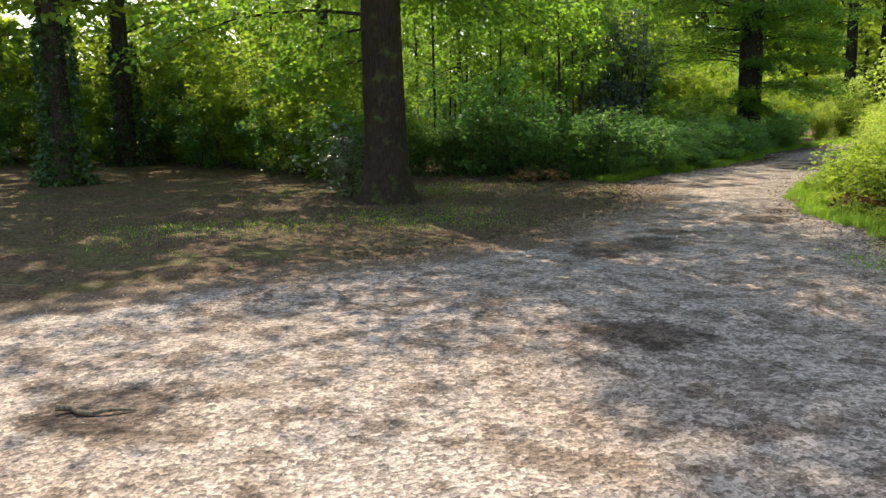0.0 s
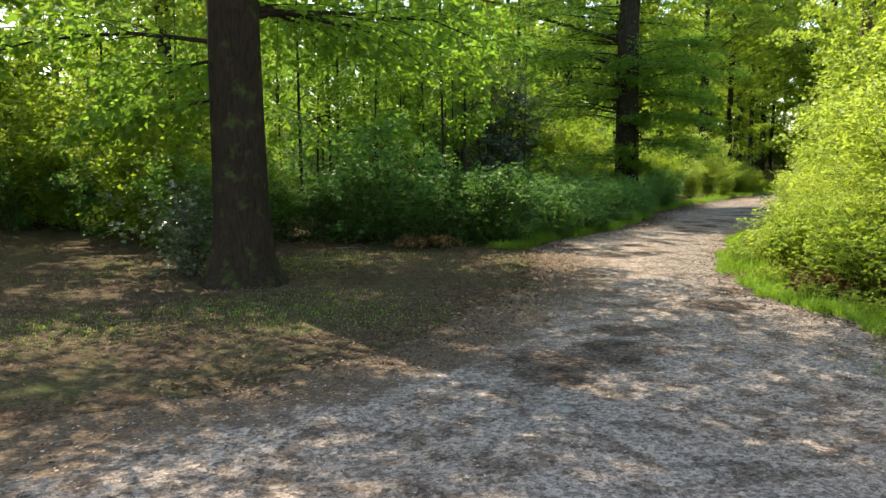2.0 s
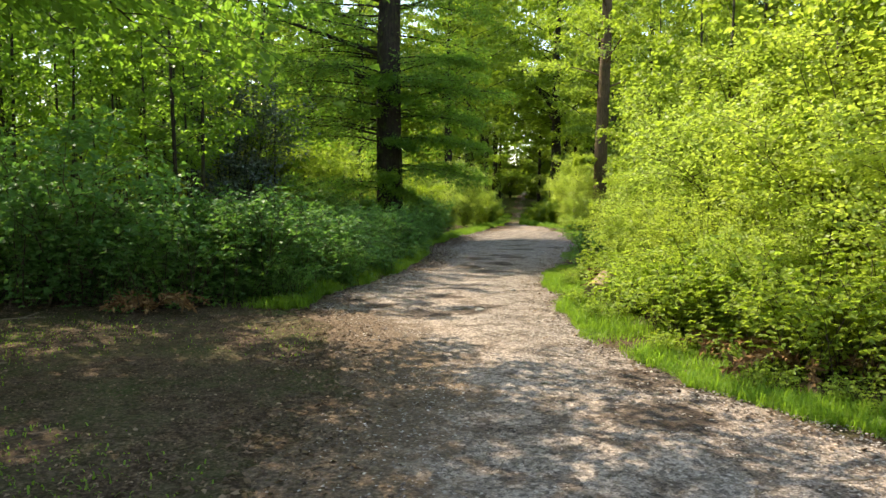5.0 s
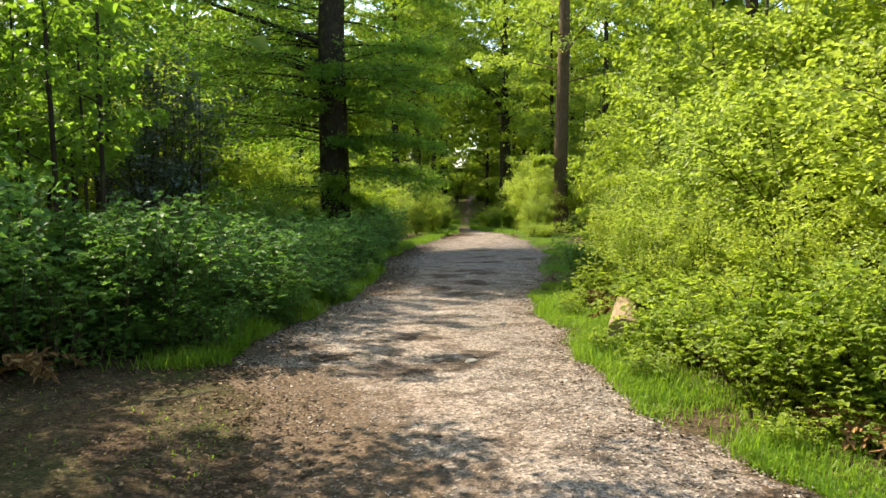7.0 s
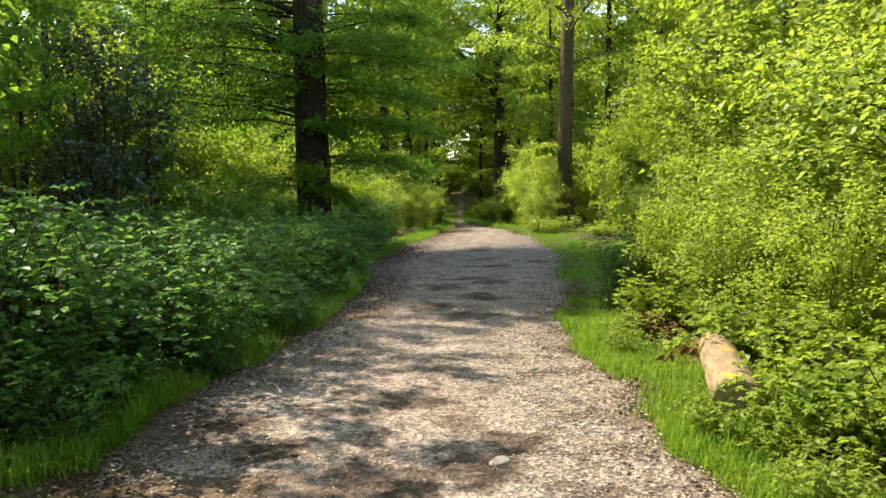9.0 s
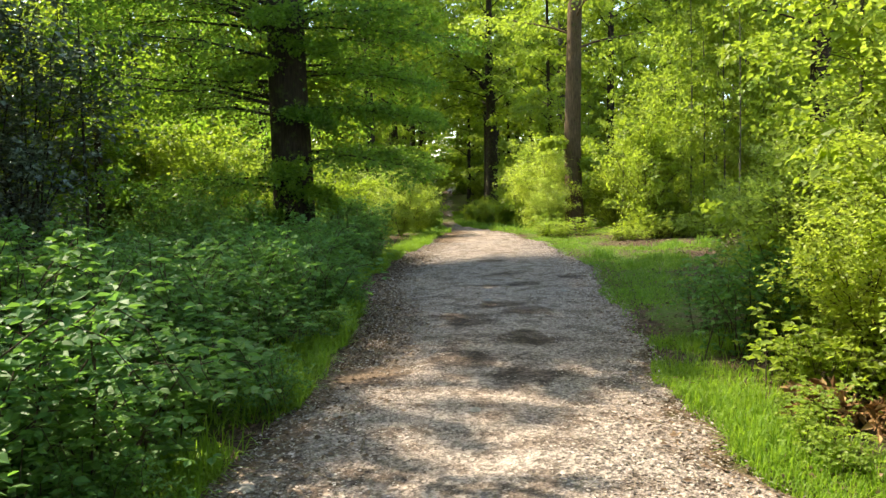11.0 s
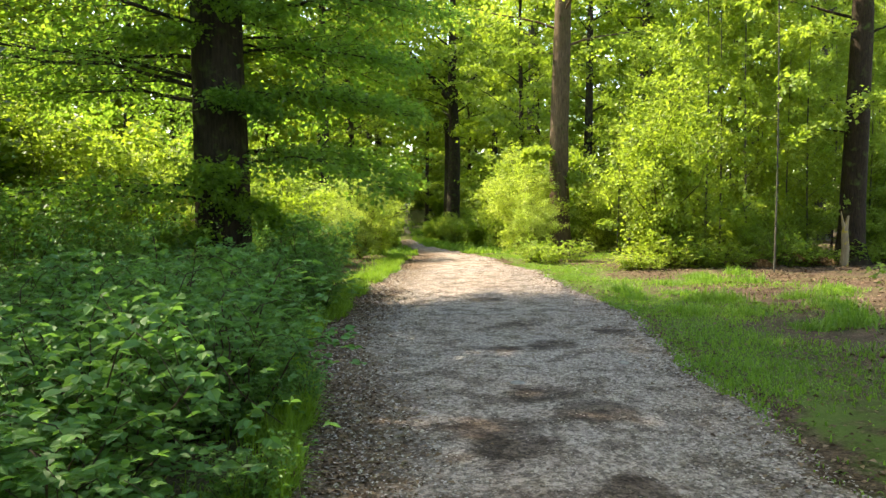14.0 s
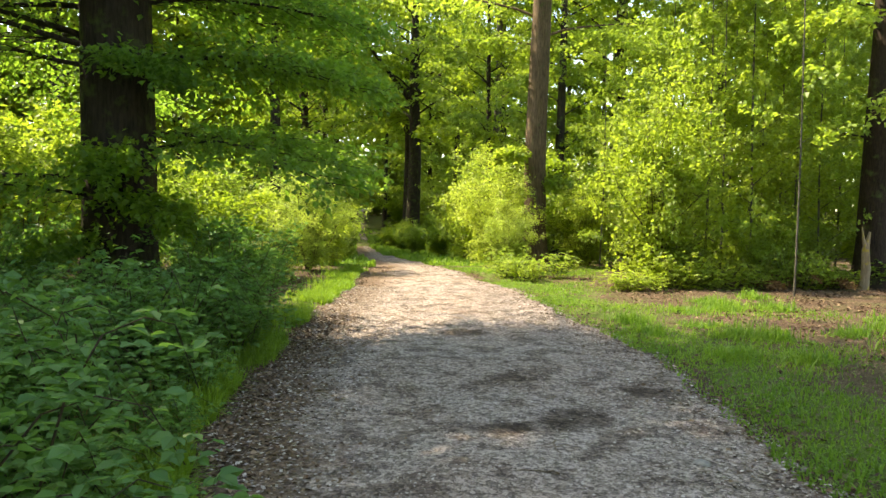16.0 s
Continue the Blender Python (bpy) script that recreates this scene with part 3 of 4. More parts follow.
# added shade caster: its crown stays out of view above the path
high = make_tree("tall slim tree added so its high crown shades the path", 17, 0.09, BARK_DARK, LEAF_FAR, 0.17, 79, crown=(11.0, 0.97, 3.3, 24), leaves_per_twig=80, twigs=10, width=0.5)
far_a = make_tree("distant woodland tree in full green leaf", 16, 0.22, BARK_DARK, LEAF_FAR, 0.26, 76, crown=(1.5, 0.98, 4.6, 26), leaves_per_twig=32, twigs=8, width=0.55)
far_b = make_tree("distant woodland tree in light yellow-green leaf", 14, 0.18, BARK_BROWN, LEAF_FRESH, 0.26, 77, crown=(1.2, 0.98, 4.2, 26), leaves_per_twig=32, twigs=8, width=0.55)
sapling = make_tree("slim sapling with a thin dark stem and sparse leaves", 6.5, 0.035, BARK_DARK, LEAF_BEECH, 0.085, 74, crown=(1.7, 0.98, 1.4, 18), leaves_per_twig=26, twigs=6, flare=0.3, name="sapling", width=0.46)
sapling_b = make_tree("slim sapling with fresh green leaves", 8, 0.03, BARK_GREY, LEAF_FRESH, 0.095, 75, crown=(0.4, 0.98, 1.9, 24), leaves_per_twig=36, twigs=7, flare=0.3, name="sapling", width=0.5)
hazel = make_shrub("hazel_shrub", "bushy hazel shrub in bright yellow-green leaf", "shrub", 4.6, 2.15, 22, 700, LEAF_HAZEL, 0.082, 81, near=True, side_twigs=9, base_bare=0.03)
hazel_far = make_shrub("hazel_shrub", "leafy hazel shrub in light green leaf", "shrub", 3.6, 1.9, 15, 520, LEAF_FRESH, 0.09, 85, side_twigs=8, base_bare=0.03, width=0.5)
under = make_shrub("shrub", "dense green woodland shrub under the trees", "shrub", 3.0, 1.8, 14, 480, LEAF_FAR, 0.105, 82, side_twigs=6, width=0.5, base_bare=0.03)
under_dark = make_shrub("shrub", "dark green woodland shrub in the shade", "shrub", 2.4, 1.5, 13, 260, LEAF_BRAMBLE, 0.085, 83, side_twigs=5, base_bare=0.03, width=0.46)
holly = make_shrub("holly_tree", "dark glossy holly tree behind the brambles", "tree", 5.0, 1.6, 24, 420, LEAF_HOLLY, 0.085, 84, BARK_DARK, side_twigs=8)
brambles = [make_bramble(90 + i, 0.72 + 0.14 * i, 0.75, 18, 36, 0.062) for i in range(3)]
brambles_far = [make_bramble(95 + i, 1.05, 0.9, 22, 36, 0.06, near=True) for i in range(2)]
# the sunlit look is put into the leaf colour: LEAF_FRESH, not LEAF_BRAMBLE
brambles_sun = [make_bramble(105 + i, 0.95, 0.85, 20, 34, 0.066, "light green sunlit bramble bush with leaves in threes", LEAF_FRESH) for i in range(2)]
nettles = [make_bramble(98 + i, 0.55, 0.6, 14, 16, 0.085, "low bright green nettles and young brambles on the verge", LEAF_FRESH, False, "nettle_clump") for i in range(2)]

LIT = ((-2.5, 7, 3.5, 7.0), (-4, 4, -14, -7.5), (1, 24, 21, 31), (-6.5, -2, 2.5, 9), (-8, -5, -2.5, 0.5), (-17, -10, 4, 8), (-9, -2, 22, 28), (-1.5, 0.5, 11.5, 14.5))
# gaps in the wood through which single trees show
GAPS = [(vx, vy, tx, ty) for vx, vy in ((-0.3, -3.0), (0.0, 2.0), (0.1, 6.0), (0.7, 9.6)) for tx, ty in ((9.1, 29.3), (13.2, 60.0), (13.6, 22.3), (-4.4, 15.5))]


def in_gap(x, y, clear):
    for vx, vy, tx, ty in GAPS:
        dx, dy = tx - vx, ty - vy
        k = ((x - vx) * dx + (y - vy) * dy) / (dx * dx + dy * dy)
        if 0 < k < 1.02 and math.hypot(vx + k * dx - x, vy + k * dy - y) < clear:
            return True
    return False


def shades_lit_ground(x, y, low, high, reach):
    for h in np.arange(low, high + 0.1, 2):
        k = h / math.tan(SUN_EL)
        sx, sy = x + math.sin(SUN_AZ) * k, y - math.cos(SUN_AZ) * k
        if any(a - reach < sx < b + reach and c - reach < sy < d + reach for a, b, c, d in LIT):
            return True
    return False


def open_ground(x, y, side=1.0):
    """The path, the clearing at its start and the grass bay beside it."""
    if left_edge(y) - side < x < right_edge(y) + side:
        return True
    if -20 < x < 0 and -16 < y < 1.5 + (0 if x > -7 else (-7 - x) * 0.45):
        return True
    return 0 < x < 11.5 and 9.0 < y < 21.5


taken = [(-4, -0.8), (-0.5, 19.35), (9.1, 29.3), (13.6, 22.3), (13.2, 60), (13.2, 57), (12, 54)]


def scatter_wood(count, gap, xr, yr, templates, high, reach, smin, smax, side=1.0, clear=1.3):
    done = tries = 0
    while done < count and tries < count * 60:
        tries += 1
        x, y = rnd.uniform(*xr), rnd.uniform(*yr)
        if open_ground(x, y, side) or in_gap(x, y, clear) or any((x - a) ** 2 + (y - b) ** 2 < gap * gap for a, b in taken):
            continue
        if high and shades_lit_ground(x, y, 3, high, reach):
            continue
        taken.append((x, y))
        put(rnd.choice(templates), x, y, rnd.uniform(smin, smax), rnd.uniform(0, 6.28), 0.03)
        done += 1


# the two high trees are added only to throw shade on the path
for x, y, k, kind in ((-12.0, 18.6, 0.9, tall), (-9.4, 5.2, 0.7, tall), (19.5, 44.0, 1.15, tall), (21.5, 47.0, 1.2, wood_c), (3.2, 47.0, 1.0, tall), (5.0, 51.0, 1.0, wood_a), (5.6, 58.0, 1.1, tall), (16.5, 52.0, 1.0, tall), (14.6, 68.0, 1.1, tall), (7.0, 70.0, 1.1, tall), (18.5, 80.0, 1.2, tall), (8.5, 84.0, 1.2, tall),  (-6.3, 18.7, 1.0, high), (-4.8, 21.4, 1.0, high), (7.6, 63.0, 1.0, tall), (10.0, 88.0, 1.2, tall), (9.6, 72.0, 1.2, tall), (11.5, 97.0, 1.4, tall), (17.4, 64.0, 1.1, tall), (-19.5, 7.5, 1.1, wood_a)):
    taken.append((x, y))
    put(kind, x, y, k, rnd.uniform(0, 6.28), 0.03)
scatter_wood(5, 3.0, (-6, 3), (32, 44), [tall], 17, 3.0, 0.8, 1.0, 2.0, 0.8)
scatter_wood(30, 3.0, (-28, -4), (13, 42), [wood_a, wood_b, wood_b, wood_c], 17, 3.0, 0.85, 1.2, 2.5, 2.0)
scatter_wood(20, 3.2, (8, 36), (29, 50), [wood_a, wood_b, wood_b, wood_c], 13, 2.0, 0.85, 1.25, 3.0, 2.4)
scatter_wood(38, 3.4, (-24, 48), (48, 112), [far_a, far_b], 0, 2.5, 1.0, 1.45, 1.6, 2.6)
scatter_wood(20, 3.4, (-46, -21), (-8, 14), [far_a, wood_c, far_b], 15, 2.0, 0.9, 1.3)
scatter_wood(4, 3.4, (11, 26), (-8, 17), [wood_a, wood_b], 0, 2.0, 0.8, 1.2, 5.0)
scatter_wood(7, 4.5, (-35, 25), (-40, -18), [far_a], 0, 2.5, 0.8, 1.2)
for i in range(11):
    put(rnd.choice([far_a, far_b]), -8 + i * 5.0 + rnd.uniform(-1.5, 1.5), 122 + rnd.uniform(-4, 6), rnd.uniform(1.1, 1.6), rnd.uniform(0, 6.28), 0.05)
scatter_wood(10, 3.0, (-12, 2), (34, 52), [far_a, far_b], 15, 3.0, 0.8, 1.05, 2.2, 0.8)
scatter_wood(26, 0.8, (-8.5, -3.4), (6.5, 17), [sapling], 0, 0, 0.75, 1.2, 2.6, 0.8)
scatter_wood(16, 1.2, (-15, -7), (5.5, 22), [sapling], 0, 0, 0.8, 1.3, 1.0, 0.9)
scatter_wood(14, 1.6, (-11, -4.5), (21, 33), [hazel_far, under], 0, 0, 1.4, 1.9, 4.0, 0.5)
scatter_wood(10, 1.6, (-24, -15), (7, 15), [under, hazel_far], 0, 0, 1.3, 1.8, 1.0, 0.5)
scatter_wood(12, 3.0, (3, 24), (72, 108), [far_a, far_b], 0, 0, 0.8, 1.1, 1.0, 0.5)
scatter_wood(18, 1.3, (8, 24), (23, 40), [sapling_b], 0, 0, 0.6, 1.1, 1.2, 1.5)
scatter_wood(20, 1.5, (-17, -3), (4, 18), [under_dark], 0, 0, 0.7, 1.25, 2.2, 1.3)
scatter_wood(32, 1.9, (-28, -8), (2, 38), [under, under, under_dark, hazel_far], 0, 0, 0.9, 1.5)
scatter_wood(14, 1.9, (-32, -18), (-4, 12), [under, under_dark, hazel_far], 0, 0, 0.9, 1.4)
scatter_wood(18, 1.9, (8, 28), (27, 50), [under, hazel_far, hazel_far], 0, 0, 0.8, 1.4, 1.4, 1.5)
scatter_wood(30, 2.2, (-12, 34), (42, 110), [under, hazel_far], 0, 0, 1.1, 1.8, 0.8, 2.0)
scatter_wood(8, 2.0, (12, 24), (-4, 20), [under, hazel_far], 0, 0, 0.9, 1.5)

put(holly, -4.4, 15.5, 1.08)
# shrubs and saplings that close the clearing behind the first tree
for x, y, k, kind in ((-6.6, 1.9, 0.75, under_dark), (-7.6, 2.6, 0.8, under), (-8.9, 3.4, 0.9, hazel_far), (-10.2, 4.0, 0.8, under_dark), (-11.4, 4.8, 1.0, under), (-12.6, 5.0, 0.8, hazel_far), (-13.9, 5.8, 1.0, hazel_far), (-15.2, 6.2, 0.8, under), (-16.6, 6.4, 0.8, hazel_far), (-9.8, 5.4, 0.8, hazel_far), (-12.2, 7.2, 1.2, hazel_far), (-7.0, 4.4, 0.6, hazel_far), (-15.0, 8.2, 1.6, under), (-6.9, 3.2, 0.8, sapling_b), (-8.4, 4.2, 0.9, sapling_b), (-18.2, 5.0, 1.2, under), (-17.5, 3.6, 0.6, hazel_far), (-15.6, 2.6, 0.5, under)):
    put(kind, x, y, k, rnd.uniform(0, 6.28), 0.02)
# shrubs that close in on the path beyond the grass bay
for x, y, k, kind in ((2.7, 28.0, 0.8, hazel), (1.9, 25.8, 0.5, hazel), (0.6, 24.2, 0.75, under), (-0.8, 24.6, 0.8, hazel_far), (-2.4, 23.6, 0.9, hazel_far), (0.4, 26.6, 0.8, hazel_far), (-4.2, 23.8, 1.0, hazel_far), (-6.2, 24.4, 1.1, hazel_far), (-8.2, 25.0, 1.2, under), (3.6, 30.5, 0.5, hazel_far), (4.4, 34, 0.55, under), (4.7, 38, 0.65, hazel_far), (7.5, 27.3, 0.5, hazel), (7.9, 29.2, 0.85, hazel), (10.3, 28.6, 0.7, hazel), (8.6, 31.6, 1.0, hazel_far), (9.6, 33.0, 0.6, hazel_far), (10.6, 37, 0.7, hazel_far), (10.9, 27.0, 0.5, hazel), (12.0, 25.0, 0.5, hazel_far)):
    put(kind, x, y, k * (0.79 if kind is hazel else 1), rnd.uniform(0, 6.28), 0.02)
for x, y, k, kind in ((1.0, 20.7, 0.6, under_dark), (0.3, 22.3, 0.6, under_dark), (-1.8, 20.5, 0.6, under_dark), (-1.5, 18.4, 0.4, under_dark), (-2.6, 18.9, 0.7, under_dark), (0.9, 19.5, 0.48, under_dark)):
    put(kind, x, y, k, rnd.uniform(0, 6.28), 0.02)
for i in range(30):
    y = 33 + 34 * (i + rnd.random()) / 30
    put(rnd.choice([hazel_far, under]), (left_edge(y) - rnd.uniform(1.0, 2.4)) if i % 2 else (right_edge(y) + rnd.uniform(1.0, 2.2)), y, rnd.uniform(0.35, 0.6), rnd.uniform(0, 6.28), 0.02)
for i in range(16):
    put(rnd.choice([hazel_far, under]), 10 + 16 * (i + rnd.random()) / 16, rnd.uniform(98, 117), rnd.uniform(1.3, 2.2), rnd.uniform(0, 6.28), 0.02)
for x, y, k, turn in ((0.6, 18.7, 0.62, 0.4), (-1.7, 17.9, 0.62, 2.0), (-2.7, 17.2, 0.72, 4.0)):
    put(under_dark, x, y, k, turn, 0.02)
# leafy wall behind the grass bay
for i in range(26):
    x = 7.4 + 9.6 * (i + rnd.random()) / 26
    y = 23.2 + rnd.random() ** 1.6 * 4.5 + (1.5 if x < 9 else 0)
    if in_gap(x, y, 0.95):
        continue
    put(rnd.choice([sapling_b, sapling_b, hazel_far]), x, y, rnd.uniform(0.55, 0.95), rnd.uniform(0, 6.28), 0.02, rnd.uniform(1.0, 1.4))
for i in range(46):
    x = rnd.uniform(6.6, 16)
    put(rnd.choice(nettles), x, 22.2 + rnd.random() ** 1.5 * 2.6 + (2.0 if x < 8 else 0), rnd.uniform(0.45, 1.0), rnd.uniform(0, 6.28), 0.02, rnd.uniform(0.6, 1.2))
for x, y, k in ((11.2, 22.9, 0.34), (12.2, 23.2, 0.4), (14.6, 22.9, 0.45), (15.6, 22.6, 0.5), (16.6, 22.0, 0.5), (10.2, 23.3, 0.3), (13.2, 23.6, 0.4), (15.0, 21.4, 0.3)):
    put(hazel_far, x, y, k, rnd.uniform(0, 6.28), 0.02)
# hazel thicket on the sunny side
for x, y, k in ((4.4, 0.6, 0.75), (4.5, 2.6, 0.9), (4.6, 4.6, 0.95), (4.9, 6.6, 1.0), (5.3, 8.6, 0.9), (6.3, 1.4, 1.2), (6.4, 3.8, 1.35), (6.6, 6.2, 1.4), (7.2, 8.4, 1.2), (3.4, 1.6, 0.42), (3.35, 3.0, 0.45), (3.5, 4.9, 0.45), (3.6, 6.3, 0.5), (3.9, 7.8, 0.5), (6.5, -1.2, 0.9)):
    put(hazel, x, y, k * 0.79, rnd.uniform(0, 6.28), 0.02)
for x, y, k in ((8.6, 4.0, 1.6), (8.9, 7.2, 1.5), (8.3, 0.6, 1.3), (10.5, 1.5, 1.4), (8.5, -3.0, 1.0), (10.6, 5.6, 1.6), (11.0, 9.0, 1.4)):
    put(hazel_far, x, y, k, rnd.uniform(0, 6.28), 0.02)
# taller young growth standing over the hazels
for x, y, k in ((5.0, 6.4, 0.95), (5.3, 8.3, 1.0), (4.9, 9.4, 0.75), (5.5, 4.4, 1.0), (5.7, 2.4, 0.95), (6.6, 7.4, 1.15), (6.9, 5.0, 1.15), (7.4, 2.6, 1.1)):
    put(sapling_b, x, y, k, rnd.uniform(0, 6.28), 0.02)
# bramble bank along the shaded side: low by the path, waist-high behind
for i in range(58):
    y = 4.3 + 15.4 * (i + rnd.random()) / 58
    put(rnd.choice(brambles), left_edge(y) - 0.55 - rnd.random() * 0.8, y, rnd.uniform(0.75, 1.1), rnd.uniform(0, 6.28), 0.02, rnd.uniform(0.5, 1.05))
for i in range(60):
    y = rnd.uniform(4.6, 18.0)
    put(rnd.choice(brambles_far), left_edge(y) - 1.2 - rnd.random() * 2.6, y, rnd.uniform(0.85, 1.1), rnd.uniform(0, 6.28), 0.02, rnd.uniform(0.76, 1.04) * (1.0 if y < 11 else 0.75))
for i in range(34):
    u = rnd.random()
    put(rnd.choice(brambles_far), -2.0 - 5.5 * u + rnd.uniform(-0.3, 0.3), 4.6 - 2.0 * u + rnd.random() * 2.2, rnd.uniform(0.8, 1.2), rnd.uniform(0, 6.28), 0.02, rnd.uniform(0.65, 0.95))
for x, y, k in ((2.8, 4.1, 0.7), (3.2, 4.75, 0.8), (2.5, 3.95, 0.55), (3.3, 5.4, 0.8), (2.2, 4.1, 0.4)):
    put(nettles[0], x, y, k, rnd.uniform(0, 6.28), 0.02)
for x, y, k, turn in ((4.55, 9.9, 0.36, 0.7), (4.9, 10.5, 0.42, 2.9), (5.6, 10.2, 0.55, 4.4)):
    put(hazel, x, y, k, turn, 0.02)
# brambles and nettles at the foot of the hazels
for i in range(58):
    y = rnd.uniform(-2.0, 9.8)
    put(rnd.choice(brambles_sun + nettles), right_edge(y) + 0.8 + rnd.random() * 0.9, y, rnd.uniform(0.5, 0.8), rnd.uniform(0, 6.28), 0.02)
for x, y, k in ((3.2, 0.2, 0.75), (3.5, 1.2, 0.9), (3.0, 1.9, 0.65), (3.3, 2.8, 0.8), (3.9, 0.5, 0.9), (4.2, 1.8, 1.0), (3.7, -0.6, 0.7), (4.4, -0.9, 0.9)):
    put(rnd.choice(brambles_sun), x, y, k, rnd.uniform(0, 6.28), 0.02)
for x, y, k in ((3.6, 9.0, 0.8), (4.2, 9.6, 0.9), (3.95, 10.3, 0.55), (4.9, 9.6, 0.9)):
    put(rnd.choice(brambles), x, y, k, rnd.uniform(0, 6.28), 0.02)


# ---- grass, litter and chips ----
def scatter_blades(name, label, where, size, g, material, broad=0.0):
    x, y = where
    n = len(x)
    z = ground_z(x, y)
    p = np.stack([x, y, z], 1)
    az, h = g.uniform(0, 6.28, n), size * g.uniform(0.3, 1.15, n) * (1 + 0.35 * np.sin(x * 3.7 + 2 * np.sin(y * 2.3)))
    lean = np.stack([np.cos(az), np.sin(az), np.zeros(n)], 1)
    side = np.stack([-np.sin(az), np.cos(az), np.zeros(n)], 1)
    up = np.array([0, 0, 1.0])
    w = broad or 0.0028 + 0.009 * size
    k = g.uniform(0.15, 1.5, n)[:, None]
    mid = p + up * h[:, None] * (0.62 - 0.18 * k) + lean * h[:, None] * 0.3 * k
    tip = p + up * h[:, None] * (1.0 - 0.52 * k) + lean * h[:, None] * 0.75 * k
    v = np.stack([p - side * w, p + side * w, mid - side * w * 0.8, mid + side * w * 0.8, tip], 1).reshape(-1, 3)
    f = (np.arange(n)[:, None, None] * 5 + np.array([[0, 1, 3], [0, 3, 2], [2, 3, 4]])[None]).reshape(-1, 3)
    tagged(new(name, quick_mesh(name, v, f, material)), label, "grass", kind="stuff")


gg = np.random.default_rng(7)


def clumped(x, y, g, scale, keep):
    val = np.sin(x * scale + 1.3 * np.sin(y * scale * 0.7)) + np.sin(y * scale * 1.1 + 1.7 * np.sin(x * scale * 0.6)) + g.normal(0, 0.6, len(x))
    return val > keep


y = 4.0 + 24 * gg.random(56000) ** 1.3
x = left_edge(y) + 0.1 - np.abs(gg.normal(0.14, 0.28, len(y)))
k = clumped(x, y, gg, 2.9, 0.5 - 1.0 * np.clip((y - 4.3) / 3, 0, 1))
scatter_blades("verge_grass", "long green grass along the bramble side of the path", (x[k], y[k]), 0.22, gg, GRASS)
y = gg.uniform(-4, 10, 44000)
x = right_edge(y) + np.abs(gg.normal(0.2, 0.45, len(y))) - 0.08
k = clumped(x, y, gg, 3.1, -0.55)
scatter_blades("verge_grass", "bright green grass along the sunny side of the path", (x[k], y[k]), 0.135, gg, GRASS)
y = -8.5 + 6.5 * gg.random(20000) ** 0.8
x = right_edge(y) - 0.9 + 2.6 * gg.random(len(y)) ** 0.7
k = clumped(x, y, gg, 2.4, 0.35)
scatter_blades("thin_grass", "thin trodden grass creeping over the gravel edge", (x[k], y[k]), 0.06, gg, GRASS, 0.005)
y = gg.uniform(9.5, 32, 100000)
x = right_edge(y) - 0.14 + gg.random(len(y)) ** 1.4 * 6.0
k = clumped(x, y, gg, 1.5, -0.55 + 2.4 * np.clip((x - right_edge(y) - 0.9) / 3.2, 0, 1))
scatter_blades("bay_grass", "short green grass in a shaded bay beside the path", (x[k], y[k]), 0.065, gg, GRASS, 0.0065)
DRY_GRASS = leaf_material("dry_grass", (0.2, 0.16, 0.06), (0.38, 0.31, 0.15), (0.34, 0.3, 0.1), 0.35, 0.6, 0.2)
x, y = -0.02 + gg.normal(0, 0.14, 500), 14.4 + gg.normal(0, 0.16, 500)
scatter_blades("dry_grass_tuft", "tan dry grass tuft at the edge of the brambles", (x, y), 0.42, gg, DRY_GRASS, 0.005)
tx, ty = gg.uniform(5.6, 9.6, 26), gg.uniform(12.0, 21.0, 26)
tx[:6], ty[:6] = (6.7, 6.4, 6.9, 6.1, 5.9, 7.4), (17.5, 15.9, 17.1, 18.9, 16.4, 19.6)
pick = gg.integers(0, 26, 7000)
x, y = tx[pick] + gg.normal(0, 0.16, 7000), ty[pick] + gg.normal(0, 0.16, 7000)
k = x > right_edge(y) + 0.3
scatter_blades("grass_tuft", "darker tufts of longer grass in the bay", (x[k], y[k]), 0.19, gg, GRASS, 0.007)
y = gg.uniform(30, 72, 40000)
x = np.where(gg.random(len(y)) < 0.5, left_edge(y) - gg.random(len(y)) ** 1.5 * 4 + 0.1, right_edge(y) + gg.random(len(y)) ** 1.5 * 5 - 0.1)
scatter_blades("far_grass", "green verge grass along the far path", (x, y), 0.2, gg, GRASS, 0.022)
x, y = gg.uniform(-7, -1.0, 26000), gg.uniform(-6, 3.5, 26000)
k = clumped(x, y, gg, 1.3, 0.75)
scatter_blades("thin_grass", "thin grass on trodden soil round the tree", (x[k], y[k]), 0.035, gg, GRASS, 0.006)


def scatter_litter(name, label, x, y, size, g):
    n = len(x)
    p = np.stack([x, y, ground_z(x, y) + 0.012 + g.uniform(0, 0.015, n)], 1)
    az = g.uniform(0, 6.28, n)
    d = np.stack([np.cos(az), np.sin(az), g.normal(0, 0.18, n)], 1)
    v, f = leaf_blades(p, d, size, g, 0.3)
    tagged(new(name, quick_mesh(name, v, f, LITTER)), label, "dead leaves", kind="stuff")


x, y = gg.uniform(-14, -0.4, 18000), gg.uniform(-7, 5, 18000)
scatter_litter("leaf_litter", "brown dead leaves on bare soil", x, y, 0.032, gg)
x, y = gg.uniform(-6, -0.3, 26000), gg.uniform(-4, 4.6, 26000)
k = clumped(x, y, gg, 3.3, -0.4)
scatter_litter("leaf_litter", "small crumbled brown leaves trodden into soil", x[k], y[k], 0.026, gg)
y = gg.uniform(-5, 30, 12000)
x = np.where(gg.random(len(y)) < 0.6, left_edge(y) + gg.normal(0.15, 0.35, len(y)), right_edge(y) - gg.normal(0.0, 0.3, len(y)))
